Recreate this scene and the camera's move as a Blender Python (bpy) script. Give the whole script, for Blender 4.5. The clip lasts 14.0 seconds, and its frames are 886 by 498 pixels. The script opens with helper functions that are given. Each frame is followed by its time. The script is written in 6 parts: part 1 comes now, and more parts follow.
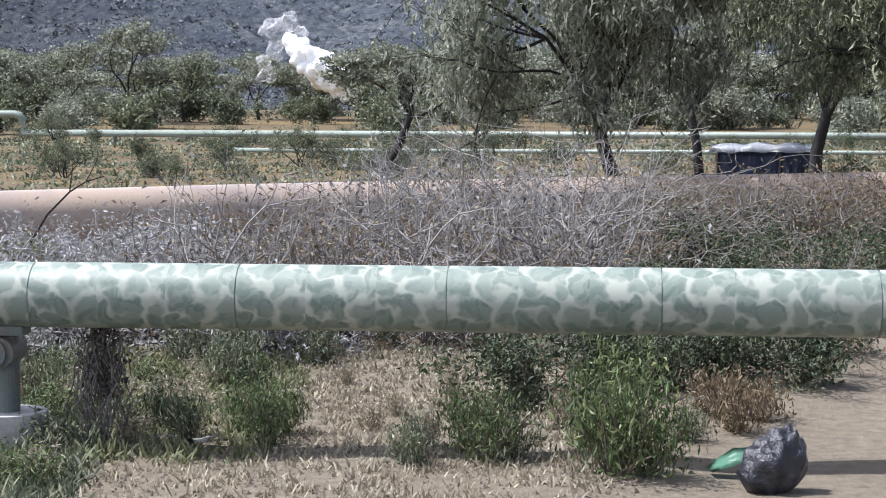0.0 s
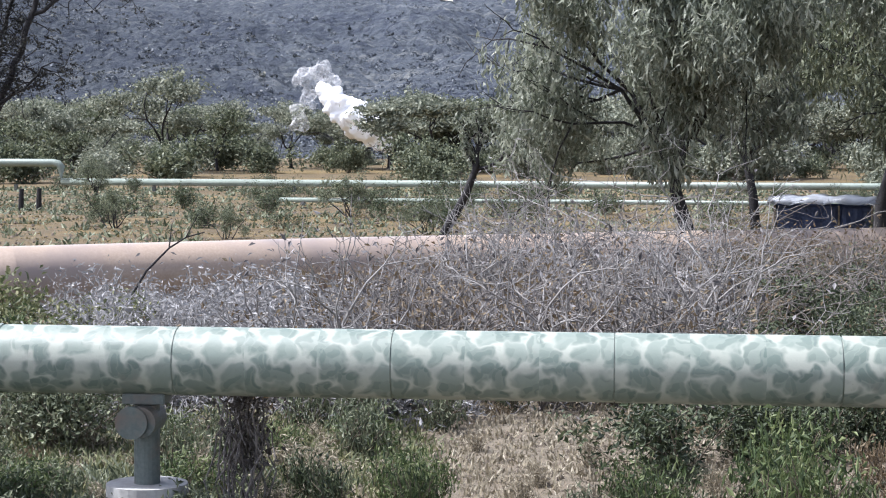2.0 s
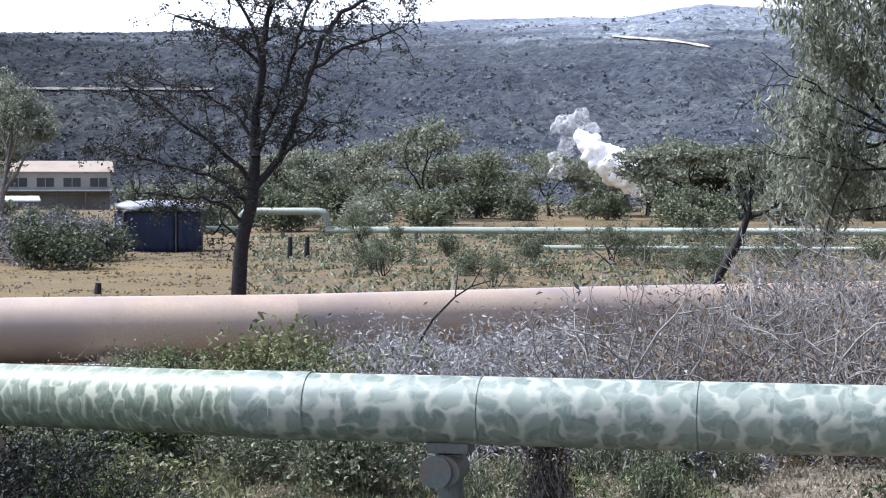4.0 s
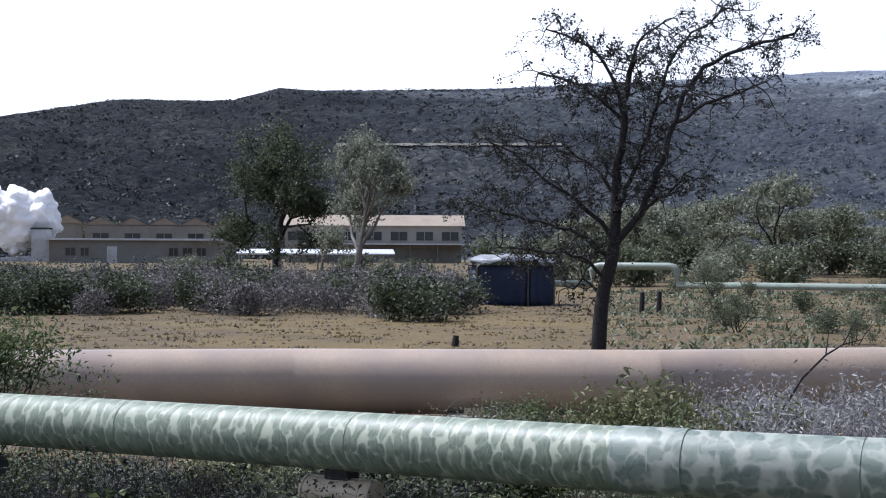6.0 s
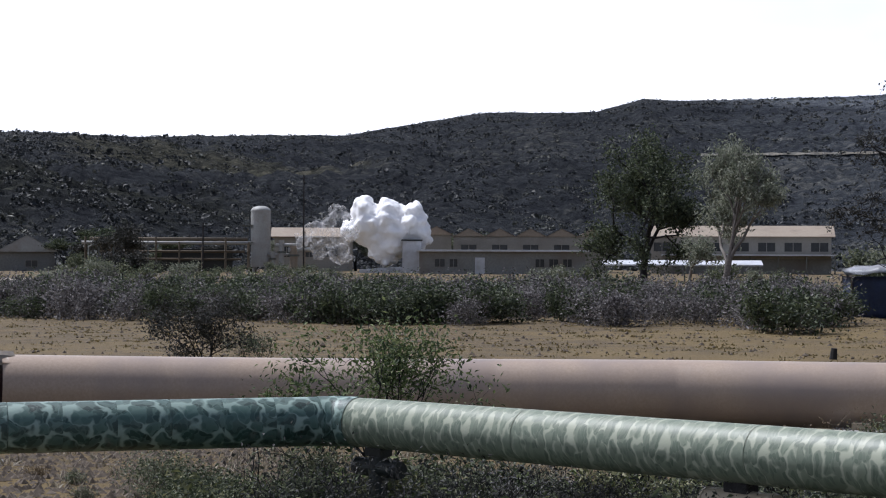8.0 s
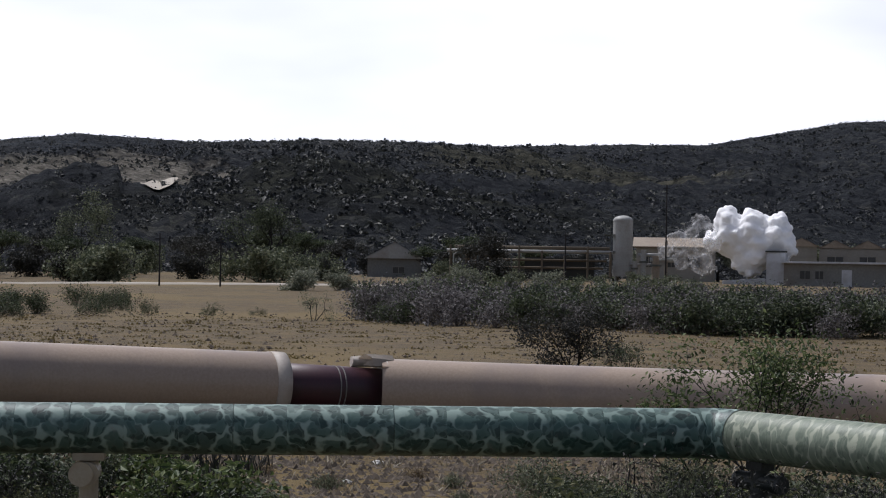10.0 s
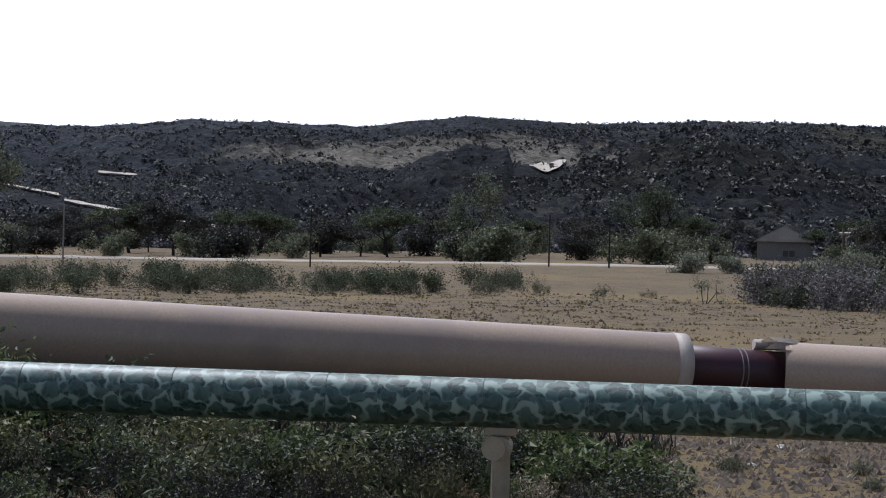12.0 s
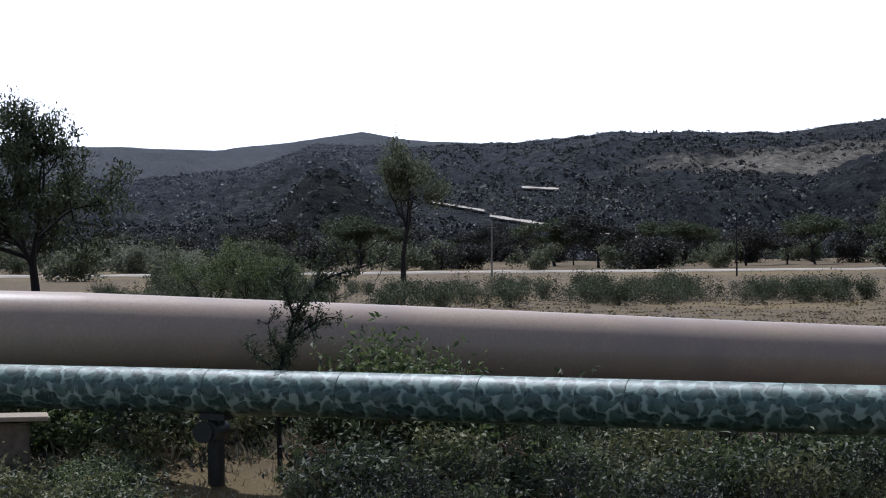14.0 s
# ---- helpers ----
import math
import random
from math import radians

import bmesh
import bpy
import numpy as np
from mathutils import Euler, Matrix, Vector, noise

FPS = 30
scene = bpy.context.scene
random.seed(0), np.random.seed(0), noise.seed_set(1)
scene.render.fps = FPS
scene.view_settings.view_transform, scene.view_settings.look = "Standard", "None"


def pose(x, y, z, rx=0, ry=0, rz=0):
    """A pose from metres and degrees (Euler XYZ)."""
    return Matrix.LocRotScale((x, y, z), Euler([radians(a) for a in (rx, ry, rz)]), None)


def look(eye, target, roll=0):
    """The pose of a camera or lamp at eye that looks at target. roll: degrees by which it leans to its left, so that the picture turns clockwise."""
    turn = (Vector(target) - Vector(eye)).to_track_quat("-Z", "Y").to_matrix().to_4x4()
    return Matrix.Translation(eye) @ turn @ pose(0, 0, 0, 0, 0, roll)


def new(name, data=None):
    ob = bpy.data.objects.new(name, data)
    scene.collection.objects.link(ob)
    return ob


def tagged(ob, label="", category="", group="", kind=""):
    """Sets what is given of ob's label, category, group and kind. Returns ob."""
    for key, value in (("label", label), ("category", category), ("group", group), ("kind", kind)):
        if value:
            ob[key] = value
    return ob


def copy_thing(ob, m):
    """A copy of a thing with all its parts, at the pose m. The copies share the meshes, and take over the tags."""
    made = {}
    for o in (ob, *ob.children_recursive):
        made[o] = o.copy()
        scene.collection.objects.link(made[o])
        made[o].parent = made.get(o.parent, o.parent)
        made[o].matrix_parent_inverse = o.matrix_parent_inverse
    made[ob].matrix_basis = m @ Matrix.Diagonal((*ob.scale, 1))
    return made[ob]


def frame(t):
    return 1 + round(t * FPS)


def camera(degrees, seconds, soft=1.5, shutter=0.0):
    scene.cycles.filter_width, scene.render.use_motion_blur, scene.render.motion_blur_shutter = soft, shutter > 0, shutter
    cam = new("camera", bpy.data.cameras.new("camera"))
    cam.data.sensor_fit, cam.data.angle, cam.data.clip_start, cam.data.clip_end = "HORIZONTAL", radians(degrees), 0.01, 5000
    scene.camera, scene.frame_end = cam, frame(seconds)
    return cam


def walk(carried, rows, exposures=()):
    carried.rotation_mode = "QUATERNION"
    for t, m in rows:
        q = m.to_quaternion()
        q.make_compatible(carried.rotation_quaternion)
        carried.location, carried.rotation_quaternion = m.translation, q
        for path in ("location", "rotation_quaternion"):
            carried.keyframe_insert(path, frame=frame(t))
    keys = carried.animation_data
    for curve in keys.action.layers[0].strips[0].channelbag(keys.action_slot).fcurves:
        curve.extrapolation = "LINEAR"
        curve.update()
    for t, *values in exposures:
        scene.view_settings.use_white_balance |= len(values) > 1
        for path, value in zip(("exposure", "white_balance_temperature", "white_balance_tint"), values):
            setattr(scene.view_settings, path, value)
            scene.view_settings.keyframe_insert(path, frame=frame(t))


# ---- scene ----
cam = camera(26.743, 14.0, 1.1)


def held(x, y, z, tilt, lean, turn):
    return pose(x, y, z, 90 + tilt, 0, turn) @ pose(0, 0, 0, 0, 0, lean)


PATH = [
    (0, held(1.264, -0.579, 2.221, -4.628, 0.130, 5.032)),
    (0.5, held(0.868, -0.554, 2.246, -3.732, 0.632, 7.170)),
    (1, held(0.638, -0.335, 2.247, -3.097, -2.769, 6.872)),
    (1.5, held(0.480, -0.165, 2.254, -3.535, -0.241, 6.249)),
    (2, held(0.381, -0.101, 2.276, -3.150, 0.258, 5.731)),
    (2.5, held(0.281, -0.082, 2.300, -2.179, -1.693, 6.744)),
    (2.7, held(0.240, -0.074, 2.292, -2.515, -1.384, 7.814)),
    (4.8, held(0.016, -0.135, 2.289, -0.547, -0.052, 16.894)),
    (5, held(-0.003, -0.146, 2.286, -0.302, 0.117, 17.944)),
    (5.5, held(-0.031, -0.189, 2.292, -0.365, 0.198, 20.417)),
    (6, held(-0.096, -0.202, 2.297, -0.053, 0.243, 24.172)),
    (6.5, held(-0.140, -0.260, 2.300, -0.058, 0.542, 27.372)),
    (7, held(-0.184, -0.315, 2.292, -0.219, 0.880, 30.191)),
    (7.2, held(-0.213, -0.305, 2.292, -0.050, 0.856, 31.429)),
    (9.3, held(-0.421, -0.335, 2.287, 0.407, 0.101, 41.835)),
    (9.5, held(-0.438, -0.361, 2.289, 0.517, 0.459, 43.294)),
    (10, held(-0.449, -0.419, 2.290, 0.433, 0.950, 46.355)),
    (10.5, held(-0.483, -0.467, 2.283, 0.247, 0.825, 49.458)),
    (11, held(-0.556, -0.485, 2.267, -0.346, 0.824, 52.766)),
    (11.5, held(-0.527, -0.560, 2.271, -0.339, 0.915, 55.113)),
    (12, held(-0.534, -0.608, 2.270, -0.367, 1.477, 58.170)),
    (12.5, held(-0.562, -0.668, 2.269, -0.565, 1.321, 62.083)),
    (13, held(-0.579, -0.720, 2.264, -0.479, 1.103, 65.509)),
    (13.5, held(-0.593, -0.756, 2.265, -0.333, 0.463, 67.759)),
    (14, held(-0.667, -0.799, 2.267, -0.188, -0.068, 71.088)),
]
EXPOSURES = [(0, 0.92, 5800, 13), (2.7, 1.02, 5750, 14), (4.8, 0.68, 5520, 14), (6.5, 0.17, 5600, 14), (7.2, 0.11, 5650, 14), (9.3, -0.55, 6000, 14), (10.5, -0.55, 5950, 14), (11, -0.33, 5850, 14), (14, -0.25, 5600, 14)]
walk(cam, PATH, EXPOSURES)


# ---- light ----
SUN_AZ, SUN_EL = 92.0, 60.0  # degrees left of north, and up
world = bpy.data.worlds.new("overcast_sky")
scene.world = world
world.use_nodes = True
wn, wl = world.node_tree.nodes, world.node_tree.links
wn.clear()
w_out, w_bg = wn.new("ShaderNodeOutputWorld"), wn.new("ShaderNodeBackground")
w_sky = wn.new("ShaderNodeTexSky")
w_sky.sky_type, w_sky.sun_disc = "NISHITA", False
w_sky.sun_elevation, w_sky.sun_rotation = radians(SUN_EL), radians(-SUN_AZ)
w_sky.air_density, w_sky.dust_density = 1.0, 4.0
w_co, w_map, w_noise, w_ramp, w_mix = (wn.new("ShaderNode" + k) for k in ("TexCoord", "Mapping", "TexNoise", "ValToRGB", "Mix"))
w_map.inputs["Scale"].default_value = (1.6, 1.6, 5.0)
w_noise.inputs["Scale"].default_value, w_noise.inputs["Detail"].default_value = 2.2, 4.0
w_ramp.color_ramp.elements[0].position, w_ramp.color_ramp.elements[0].color = 0.36, (12.8, 13.0, 13.4, 1)
w_ramp.color_ramp.elements[1].position, w_ramp.color_ramp.elements[1].color = 0.66, (17.0, 16.8, 17.2, 1)
w_mix.data_type = "RGBA"
w_sep, w_rise = wn.new("ShaderNodeSeparateXYZ"), wn.new("ShaderNodeMapRange")
w_rise.interpolation_type = "SMOOTHSTEP"
for key, value in (("From Min", 0.17), ("From Max", 0.40), ("To Min", 1.0), ("To Max", 0.12)):
    w_rise.inputs[key].default_value = value
wl.new(w_co.outputs["Generated"], w_sep.inputs[0])
wl.new(w_sep.outputs["Z"], w_rise.inputs["Value"])
wl.new(w_rise.outputs[0], w_mix.inputs["Factor"])
wl.new(w_co.outputs["Generated"], w_map.inputs["Vector"])
wl.new(w_map.outputs[0], w_noise.inputs["Vector"])
wl.new(w_noise.outputs["Fac"], w_ramp.inputs[0])
wl.new(w_sky.outputs[0], w_mix.inputs["A"])
# the cloud sheet glows towards the sun and greys away from it
w_dot, w_glow, w_veil = wn.new("ShaderNodeVectorMath"), wn.new("ShaderNodeMapRange"), wn.new("ShaderNodeVectorMath")
w_dot.operation, w_veil.operation, w_glow.interpolation_type = "DOT_PRODUCT", "SCALE", "SMOOTHSTEP"
w_dot.inputs[1].default_value = (-math.sin(radians(SUN_AZ)), math.cos(radians(SUN_AZ)), 0.0)
for key, value in (("From Min", -0.3), ("From Max", 0.7), ("To Min", 0.32), ("To Max", 1.08)):
    w_glow.inputs[key].default_value = value
wl.new(w_co.outputs["Generated"], w_dot.inputs[0])
wl.new(w_dot.outputs["Value"], w_glow.inputs["Value"])
wl.new(w_ramp.outputs[0], w_veil.inputs[0])
wl.new(w_glow.outputs[0], w_veil.inputs["Scale"])
wl.new(w_veil.outputs[0], w_mix.inputs["B"])
wl.new(w_mix.outputs["Result"], w_bg.inputs[0])
w_bg.inputs[1].default_value = 0.1
wl.new(w_bg.outputs[0], w_out.inputs[0])
sun = new("sun", bpy.data.lights.new("sun", "SUN"))
sun.data.energy, sun.data.angle, sun.data.color = 4.3, radians(1.2), (1.0, 0.965, 0.91)
sun.matrix_world = look((0, 0, 0), (math.sin(radians(SUN_AZ)) * math.cos(radians(SUN_EL)), -math.cos(radians(SUN_AZ)) * math.cos(radians(SUN_EL)), -math.sin(radians(SUN_EL))))


# ---- materials ----
def bare(name):
    m = bpy.data.materials.new(name)
    m.use_nodes = True
    nt = m.node_tree
    return m, nt, nt.nodes["Principled BSDF"]


def node(nt, kind, **inputs):
    n = nt.nodes.new("ShaderNode" + kind)
    for k, v in inputs.items():
        n.inputs[k.replace("_", " ")].default_value = v
    return n


def mixed(nt, fac, a, b, blend="MIX"):
    """A colour mix; fac, a and b are sockets or values."""
    n = nt.nodes.new("ShaderNodeMix")
    n.data_type, n.blend_type = "RGBA", blend
    for key, v in (("Factor", fac), ("A", a), ("B", b)):
        if hasattr(v, "is_output"):
            nt.links.new(v, n.inputs[key])
        else:
            n.inputs[key].default_value = v if key == "Factor" else (*v, 1)
    return n.outputs["Result"]


def ramped(nt, value, lo, hi):
    n = nt.nodes.new("ShaderNodeMapRange")
    n.inputs["From Min"].default_value, n.inputs["From Max"].default_value = lo, hi
    nt.links.new(value, n.inputs["Value"])
    return n.outputs["Result"]


def noisy(nt, scale, detail=5.0, rough=0.6, vector=None):
    n = node(nt, "TexNoise", Scale=scale, Detail=detail, Roughness=rough)
    if vector is None:
        vector = nt.nodes.new("ShaderNodeTexCoord").outputs["Object"]
    nt.links.new(vector, n.inputs["Vector"])
    return n.outputs["Fac"]


def bumped(nt, bsdf, height, strength, distance=0.02):
    b = node(nt, "Bump", Strength=strength, Distance=distance)
    nt.links.new(height, b.inputs["Height"])
    nt.links.new(b.outputs[0], bsdf.inputs["Normal"])


def toned(tone, *colours):
    return [tuple(q * tone for q in c) if c else None for c in colours]


def surface(name, a, b, c=None, fine=20.0, broad=1.5, rough=0.85, metal=0.0, bump=0.3, distance=0.01, tone=0.76):
    """A surface whose colour wanders from a to b in its grain and towards c in broad stains."""
    a, b, c = toned(tone, a, b, c)
    m, nt, bsdf = bare(name)
    grain = noisy(nt, fine)
    col = mixed(nt, ramped(nt, grain, 0.35, 0.65), a, b)
    if c:
        col = mixed(nt, ramped(nt, noisy(nt, broad, 4), 0.45, 0.7), col, c)
    nt.links.new(col, bsdf.inputs["Base Color"])
    bsdf.inputs["Roughness"].default_value, bsdf.inputs["Metallic"].default_value = rough, metal
    bumped(nt, bsdf, grain, bump, distance)
    return m


def leaf_material(name, a, b, c, through_leaf=0.25, tone=0.76):
    """Leaves, each of its own shade between a, b and c, that let some light through."""
    a, b, c = toned(tone, a, b, c)
    m, nt, bsdf = bare(name)
    geo = nt.nodes.new("ShaderNodeNewGeometry")
    r = nt.nodes.new("ShaderNodeValToRGB")
    r.color_ramp.elements[0].color, r.color_ramp.elements[1].color = (*a, 1), (*c, 1)
    r.color_ramp.elements.new(0.55).color = (*b, 1)
    nt.links.new(geo.outputs["Random Per Island"], r.inputs[0])
    nt.links.new(r.outputs[0], bsdf.inputs["Base Color"])
    bsdf.inputs["Roughness"].default_value = 0.65
    tr, mx = nt.nodes.new("ShaderNodeBsdfTranslucent"), nt.nodes.new("ShaderNodeMixShader")
    nt.links.new(r.outputs[0], tr.inputs[0])
    mx.inputs[0].default_value = through_leaf
    nt.links.new(bsdf.outputs[0], mx.inputs[1])
    nt.links.new(tr.outputs[0], mx.inputs[2])
    nt.links.new(mx.outputs[0], nt.nodes["Material Output"].inputs[0])
    return m


def camouflage_paint(name, light, dark, deep, net, cells):
    """Painted cladding: pale veins round soft grey-green blotches that repeat three times a sheet; cells: blotches a metre along and round the pipe."""
    m, nt, bsdf = bare(name)
    uv = nt.nodes.new("ShaderNodeUVMap").outputs[0]
    co = nt.nodes.new("ShaderNodeTexCoord").outputs["Object"]
    sep = nt.nodes.new("ShaderNodeSeparateXYZ")
    nt.links.new(uv, sep.inputs[0])
    along = nt.nodes.new("ShaderNodeMath")
    along.operation = "FLOORED_MODULO"
    along.inputs[1].default_value = 0.4333
    nt.links.new(sep.outputs["X"], along.inputs[0])
    com = nt.nodes.new("ShaderNodeCombineXYZ")
    nt.links.new(along.outputs[0], com.inputs["X"])
    nt.links.new(sep.outputs["Y"], com.inputs["Y"])
    warp = node(nt, "TexNoise", Scale=5.5, Detail=2.5)
    nt.links.new(co, warp.inputs["Vector"])
    add = nt.nodes.new("ShaderNodeVectorMath")
    add.operation = "MULTIPLY_ADD"
    add.inputs[1].default_value = (2.0 / cells[0], 2.4 / cells[1], 0)
    nt.links.new(warp.outputs["Color"], add.inputs[0])
    nt.links.new(com.outputs[0], add.inputs[2])

    def layer(times, lo, hi):
        size = nt.nodes.new("ShaderNodeVectorMath")
        size.operation = "MULTIPLY"
        size.inputs[1].default_value = (cells[0] * times, cells[1] * times, 1)
        nt.links.new(add.outputs[0], size.inputs[0])
        cell = node(nt, "TexVoronoi", Scale=1.0, Randomness=0.85)
        cell.voronoi_dimensions = "2D"
        nt.links.new(size.outputs[0], cell.inputs["Vector"])
        soft = nt.nodes.new("ShaderNodeMapRange")
        soft.interpolation_type = "SMOOTHSTEP"
        soft.inputs["From Min"].default_value, soft.inputs["From Max"].default_value = lo, hi
        nt.links.new(cell.outputs["Distance"], soft.inputs["Value"])
        hue = nt.nodes.new("ShaderNodeSeparateColor")
        nt.links.new(cell.outputs["Color"], hue.inputs[0])
        return soft.outputs[0], hue.outputs

    blotch, hue = layer(1.0, *net)
    fleck, tint = layer(2.1, 0.60, 0.42)
    tone = mixed(nt, ramped(nt, hue[0], 0.2, 0.8), dark, deep)
    tone = mixed(nt, ramped(nt, hue[1], 0.72, 0.9), tone, mixed(nt, 0.6, tone, light))
    small = mixed(nt, ramped(nt, tint[0], 0.3, 0.7), deep, mixed(nt, 0.35, dark, light))
    tone = mixed(nt, 0.42, tone, mixed(nt, fleck, mixed(nt, 0.5, dark, light), small))
    col = mixed(nt, blotch, light, tone)
    col = mixed(nt, ramped(nt, noisy(nt, 1.3, 3, vector=co), 0.40, 0.75), col, mixed(nt, 0.35, col, dark))
    col = mixed(nt, ramped(nt, noisy(nt, 3.0, 8, 0.7, co), 0.60, 0.85), col, (0.20, 0.19, 0.16))
    col = mixed(nt, ramped(nt, noisy(nt, 60.0, 4, 0.7, co), 0.64, 0.85), col, (0.16, 0.15, 0.13))
    nt.links.new(col, bsdf.inputs["Base Color"])
    bsdf.inputs["Roughness"].default_value = 0.5
    bumped(nt, bsdf, noisy(nt, 9.0, 6, 0.6, co), 0.2, 0.015)
    return m


PAINT_PALE = camouflage_paint("pale_camouflage_paint", (0.335, 0.355, 0.30), (0.172, 0.212, 0.178), (0.102, 0.138, 0.115), (0.65, 0.38), (7.2, 7.2))
PAINT_STREAK = camouflage_paint("streaked_camouflage_paint", (0.36, 0.385, 0.29), (0.165, 0.205, 0.145), (0.095, 0.125, 0.088), (0.66, 0.47), (14.0, 6.5))
PAINT_TEAL = camouflage_paint("teal_camouflage_paint", (0.25, 0.34, 0.295), (0.036, 0.090, 0.076), (0.006, 0.024, 0.020), (0.66, 0.46), (7.8, 9.2))
BROWN_CLAD = surface("weathered_brown_cladding", (0.47, 0.362, 0.27), (0.55, 0.43, 0.33), (0.37, 0.30, 0.26), 30, 0.7, 0.34, 0, 0.15, 0.004)
MAROON = surface("primed_maroon_steel", (0.055, 0.016, 0.026), (0.075, 0.02, 0.03), (0.04, 0.018, 0.022), 40, 2, 0.45, 0, 0.1, 0.003)
BAND = surface("cream_end_band", (0.62, 0.55, 0.47), (0.70, 0.63, 0.55), (0.5, 0.42, 0.34), 25, 3, 0.6)
FAR_PIPE = surface("sage_pipe_paint", (0.25, 0.30, 0.25), (0.31, 0.36, 0.30), (0.22, 0.25, 0.21), 10, 0.5, 0.5)
GREY_STEEL = surface("grey_green_steel", (0.10, 0.125, 0.115), (0.14, 0.165, 0.15), (0.16, 0.12, 0.09), 40, 5, 0.55)
DARK_STEEL = surface("dark_green_steel", (0.014, 0.02, 0.018), (0.024, 0.032, 0.03), (0.04, 0.033, 0.028), 40, 5, 0.5)
TAN_STEEL = surface("tan_painted_steel", (0.50, 0.43, 0.30), (0.56, 0.49, 0.36), (0.38, 0.30, 0.2), 40, 5, 0.55)
CONCRETE = surface("weathered_concrete", (0.42, 0.41, 0.39), (0.52, 0.51, 0.48), (0.33, 0.31, 0.28), 30, 4, 0.9)
BARK = surface("dark_bark", (0.014, 0.013, 0.014), (0.036, 0.033, 0.033), None, 25, 3, 0.95, 0, 0.6, 0.02)
BARK_GREY = surface("grey_twig_bark", (0.17, 0.15, 0.135), (0.28, 0.255, 0.23), (0.13, 0.115, 0.10), 15, 2, 0.95)
BARK_PALE = surface("bleached_twig_bark", (0.27, 0.255, 0.24), (0.42, 0.40, 0.375), (0.2, 0.185, 0.165), 15, 2, 0.95)
STEM_BROWN = surface("dry_brown_stem", (0.13, 0.105, 0.075), (0.22, 0.18, 0.13), None, 15, 2, 0.95)
TARP = surface("dark_blue_tarpaulin", (0.04, 0.065, 0.15), (0.065, 0.095, 0.2), (0.045, 0.06, 0.11), 8, 2, 0.45, 0, 0.5, 0.03)
SHEET = surface("pale_roof_sheet", (0.62, 0.65, 0.70), (0.74, 0.76, 0.80), (0.5, 0.5, 0.5), 8, 1, 0.4)
WALL_CREAM = surface("cream_wall", (0.33, 0.32, 0.28), (0.39, 0.37, 0.33), (0.28, 0.26, 0.23), 6, 0.3, 0.85)
WALL_GREY = surface("grey_wall", (0.22, 0.23, 0.22), (0.30, 0.30, 0.28), (0.2, 0.18, 0.16), 5, 0.3, 0.85)
ROOF_TAN = surface("tan_sheet_roof", (0.33, 0.27, 0.20), (0.40, 0.33, 0.25), (0.26, 0.2, 0.15), 5, 0.4, 0.7)
GLASS_DARK = surface("dark_window_glass", (0.03, 0.035, 0.04), (0.05, 0.055, 0.06), None, 2, 1, 0.15)
TANK_GREY = surface("grey_tank_steel", (0.42, 0.43, 0.41), (0.50, 0.50, 0.48), (0.36, 0.33, 0.29), 6, 0.6, 0.55)
PLASTIC_BLACK = surface("black_plastic_bag", (0.012, 0.013, 0.018), (0.03, 0.03, 0.04), (0.08, 0.08, 0.09), 18, 5, 0.35, 0, 0.8, 0.03)
PLASTIC_GREEN = surface("green_plastic", (0.17, 0.40, 0.26), (0.26, 0.50, 0.36), None, 10, 3, 0.4)
PAPER = surface("pale_litter", (0.6, 0.58, 0.52), (0.72, 0.7, 0.65), None, 12, 3, 0.8)
TIMBER = surface("weathered_timber", (0.34, 0.28, 0.20), (0.45, 0.38, 0.28), None, 20, 3, 0.9)


def steam_material(name, thin):
    """Lit droplets that scatter light inside; thin: the share of it that one sees through, in shreds."""
    m, nt, bsdf = bare(name)
    bsdf.inputs["Base Color"].default_value = (0.995, 0.995, 1.0, 1)
    bsdf.inputs["Roughness"].default_value = 1.0
    bsdf.inputs["Specular IOR Level"].default_value = 0.0
    bsdf.inputs["Subsurface Weight"].default_value = 1.0
    bsdf.inputs["Subsurface Radius"].default_value = (1.0, 1.0, 1.0)
    bsdf.inputs["Subsurface Scale"].default_value = 0.45
    if thin:
        tr, mx = nt.nodes.new("ShaderNodeBsdfTransparent"), nt.nodes.new("ShaderNodeMixShader")
        fac = nt.nodes.new("ShaderNodeMapRange")
        fac.inputs["From Min"].default_value, fac.inputs["From Max"].default_value = 0.40, 0.72
        fac.inputs["To Min"].default_value, fac.inputs["To Max"].default_value = 1.0, thin
        nt.links.new(noisy(nt, 0.9, 6, 0.65), fac.inputs["Value"])
        nt.links.new(fac.outputs[0], mx.inputs[0])
        nt.links.new(bsdf.outputs[0], mx.inputs[1])
        nt.links.new(tr.outputs[0], mx.inputs[2])
        nt.links.new(mx.outputs[0], nt.nodes["Material Output"].inputs[0])
    return m


STEAM, STEAM_THIN = steam_material("steam", 0.0), steam_material("thin_steam", 0.62)

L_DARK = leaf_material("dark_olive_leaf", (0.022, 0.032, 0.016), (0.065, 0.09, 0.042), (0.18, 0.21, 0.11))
L_OLIVE = leaf_material("grey_olive_leaf", (0.055, 0.072, 0.04), (0.15, 0.175, 0.098), (0.36, 0.38, 0.24))
L_GREEN = leaf_material("fresh_green_leaf", (0.035, 0.06, 0.02), (0.105, 0.15, 0.05), (0.30, 0.345, 0.15), 0.32)
L_YELLOW = leaf_material("yellow_green_leaf", (0.10, 0.12, 0.05), (0.19, 0.205, 0.085), (0.36, 0.35, 0.18))
L_GREY = leaf_material("grey_dry_leaf", (0.055, 0.05, 0.05), (0.16, 0.147, 0.145), (0.40, 0.38, 0.37))
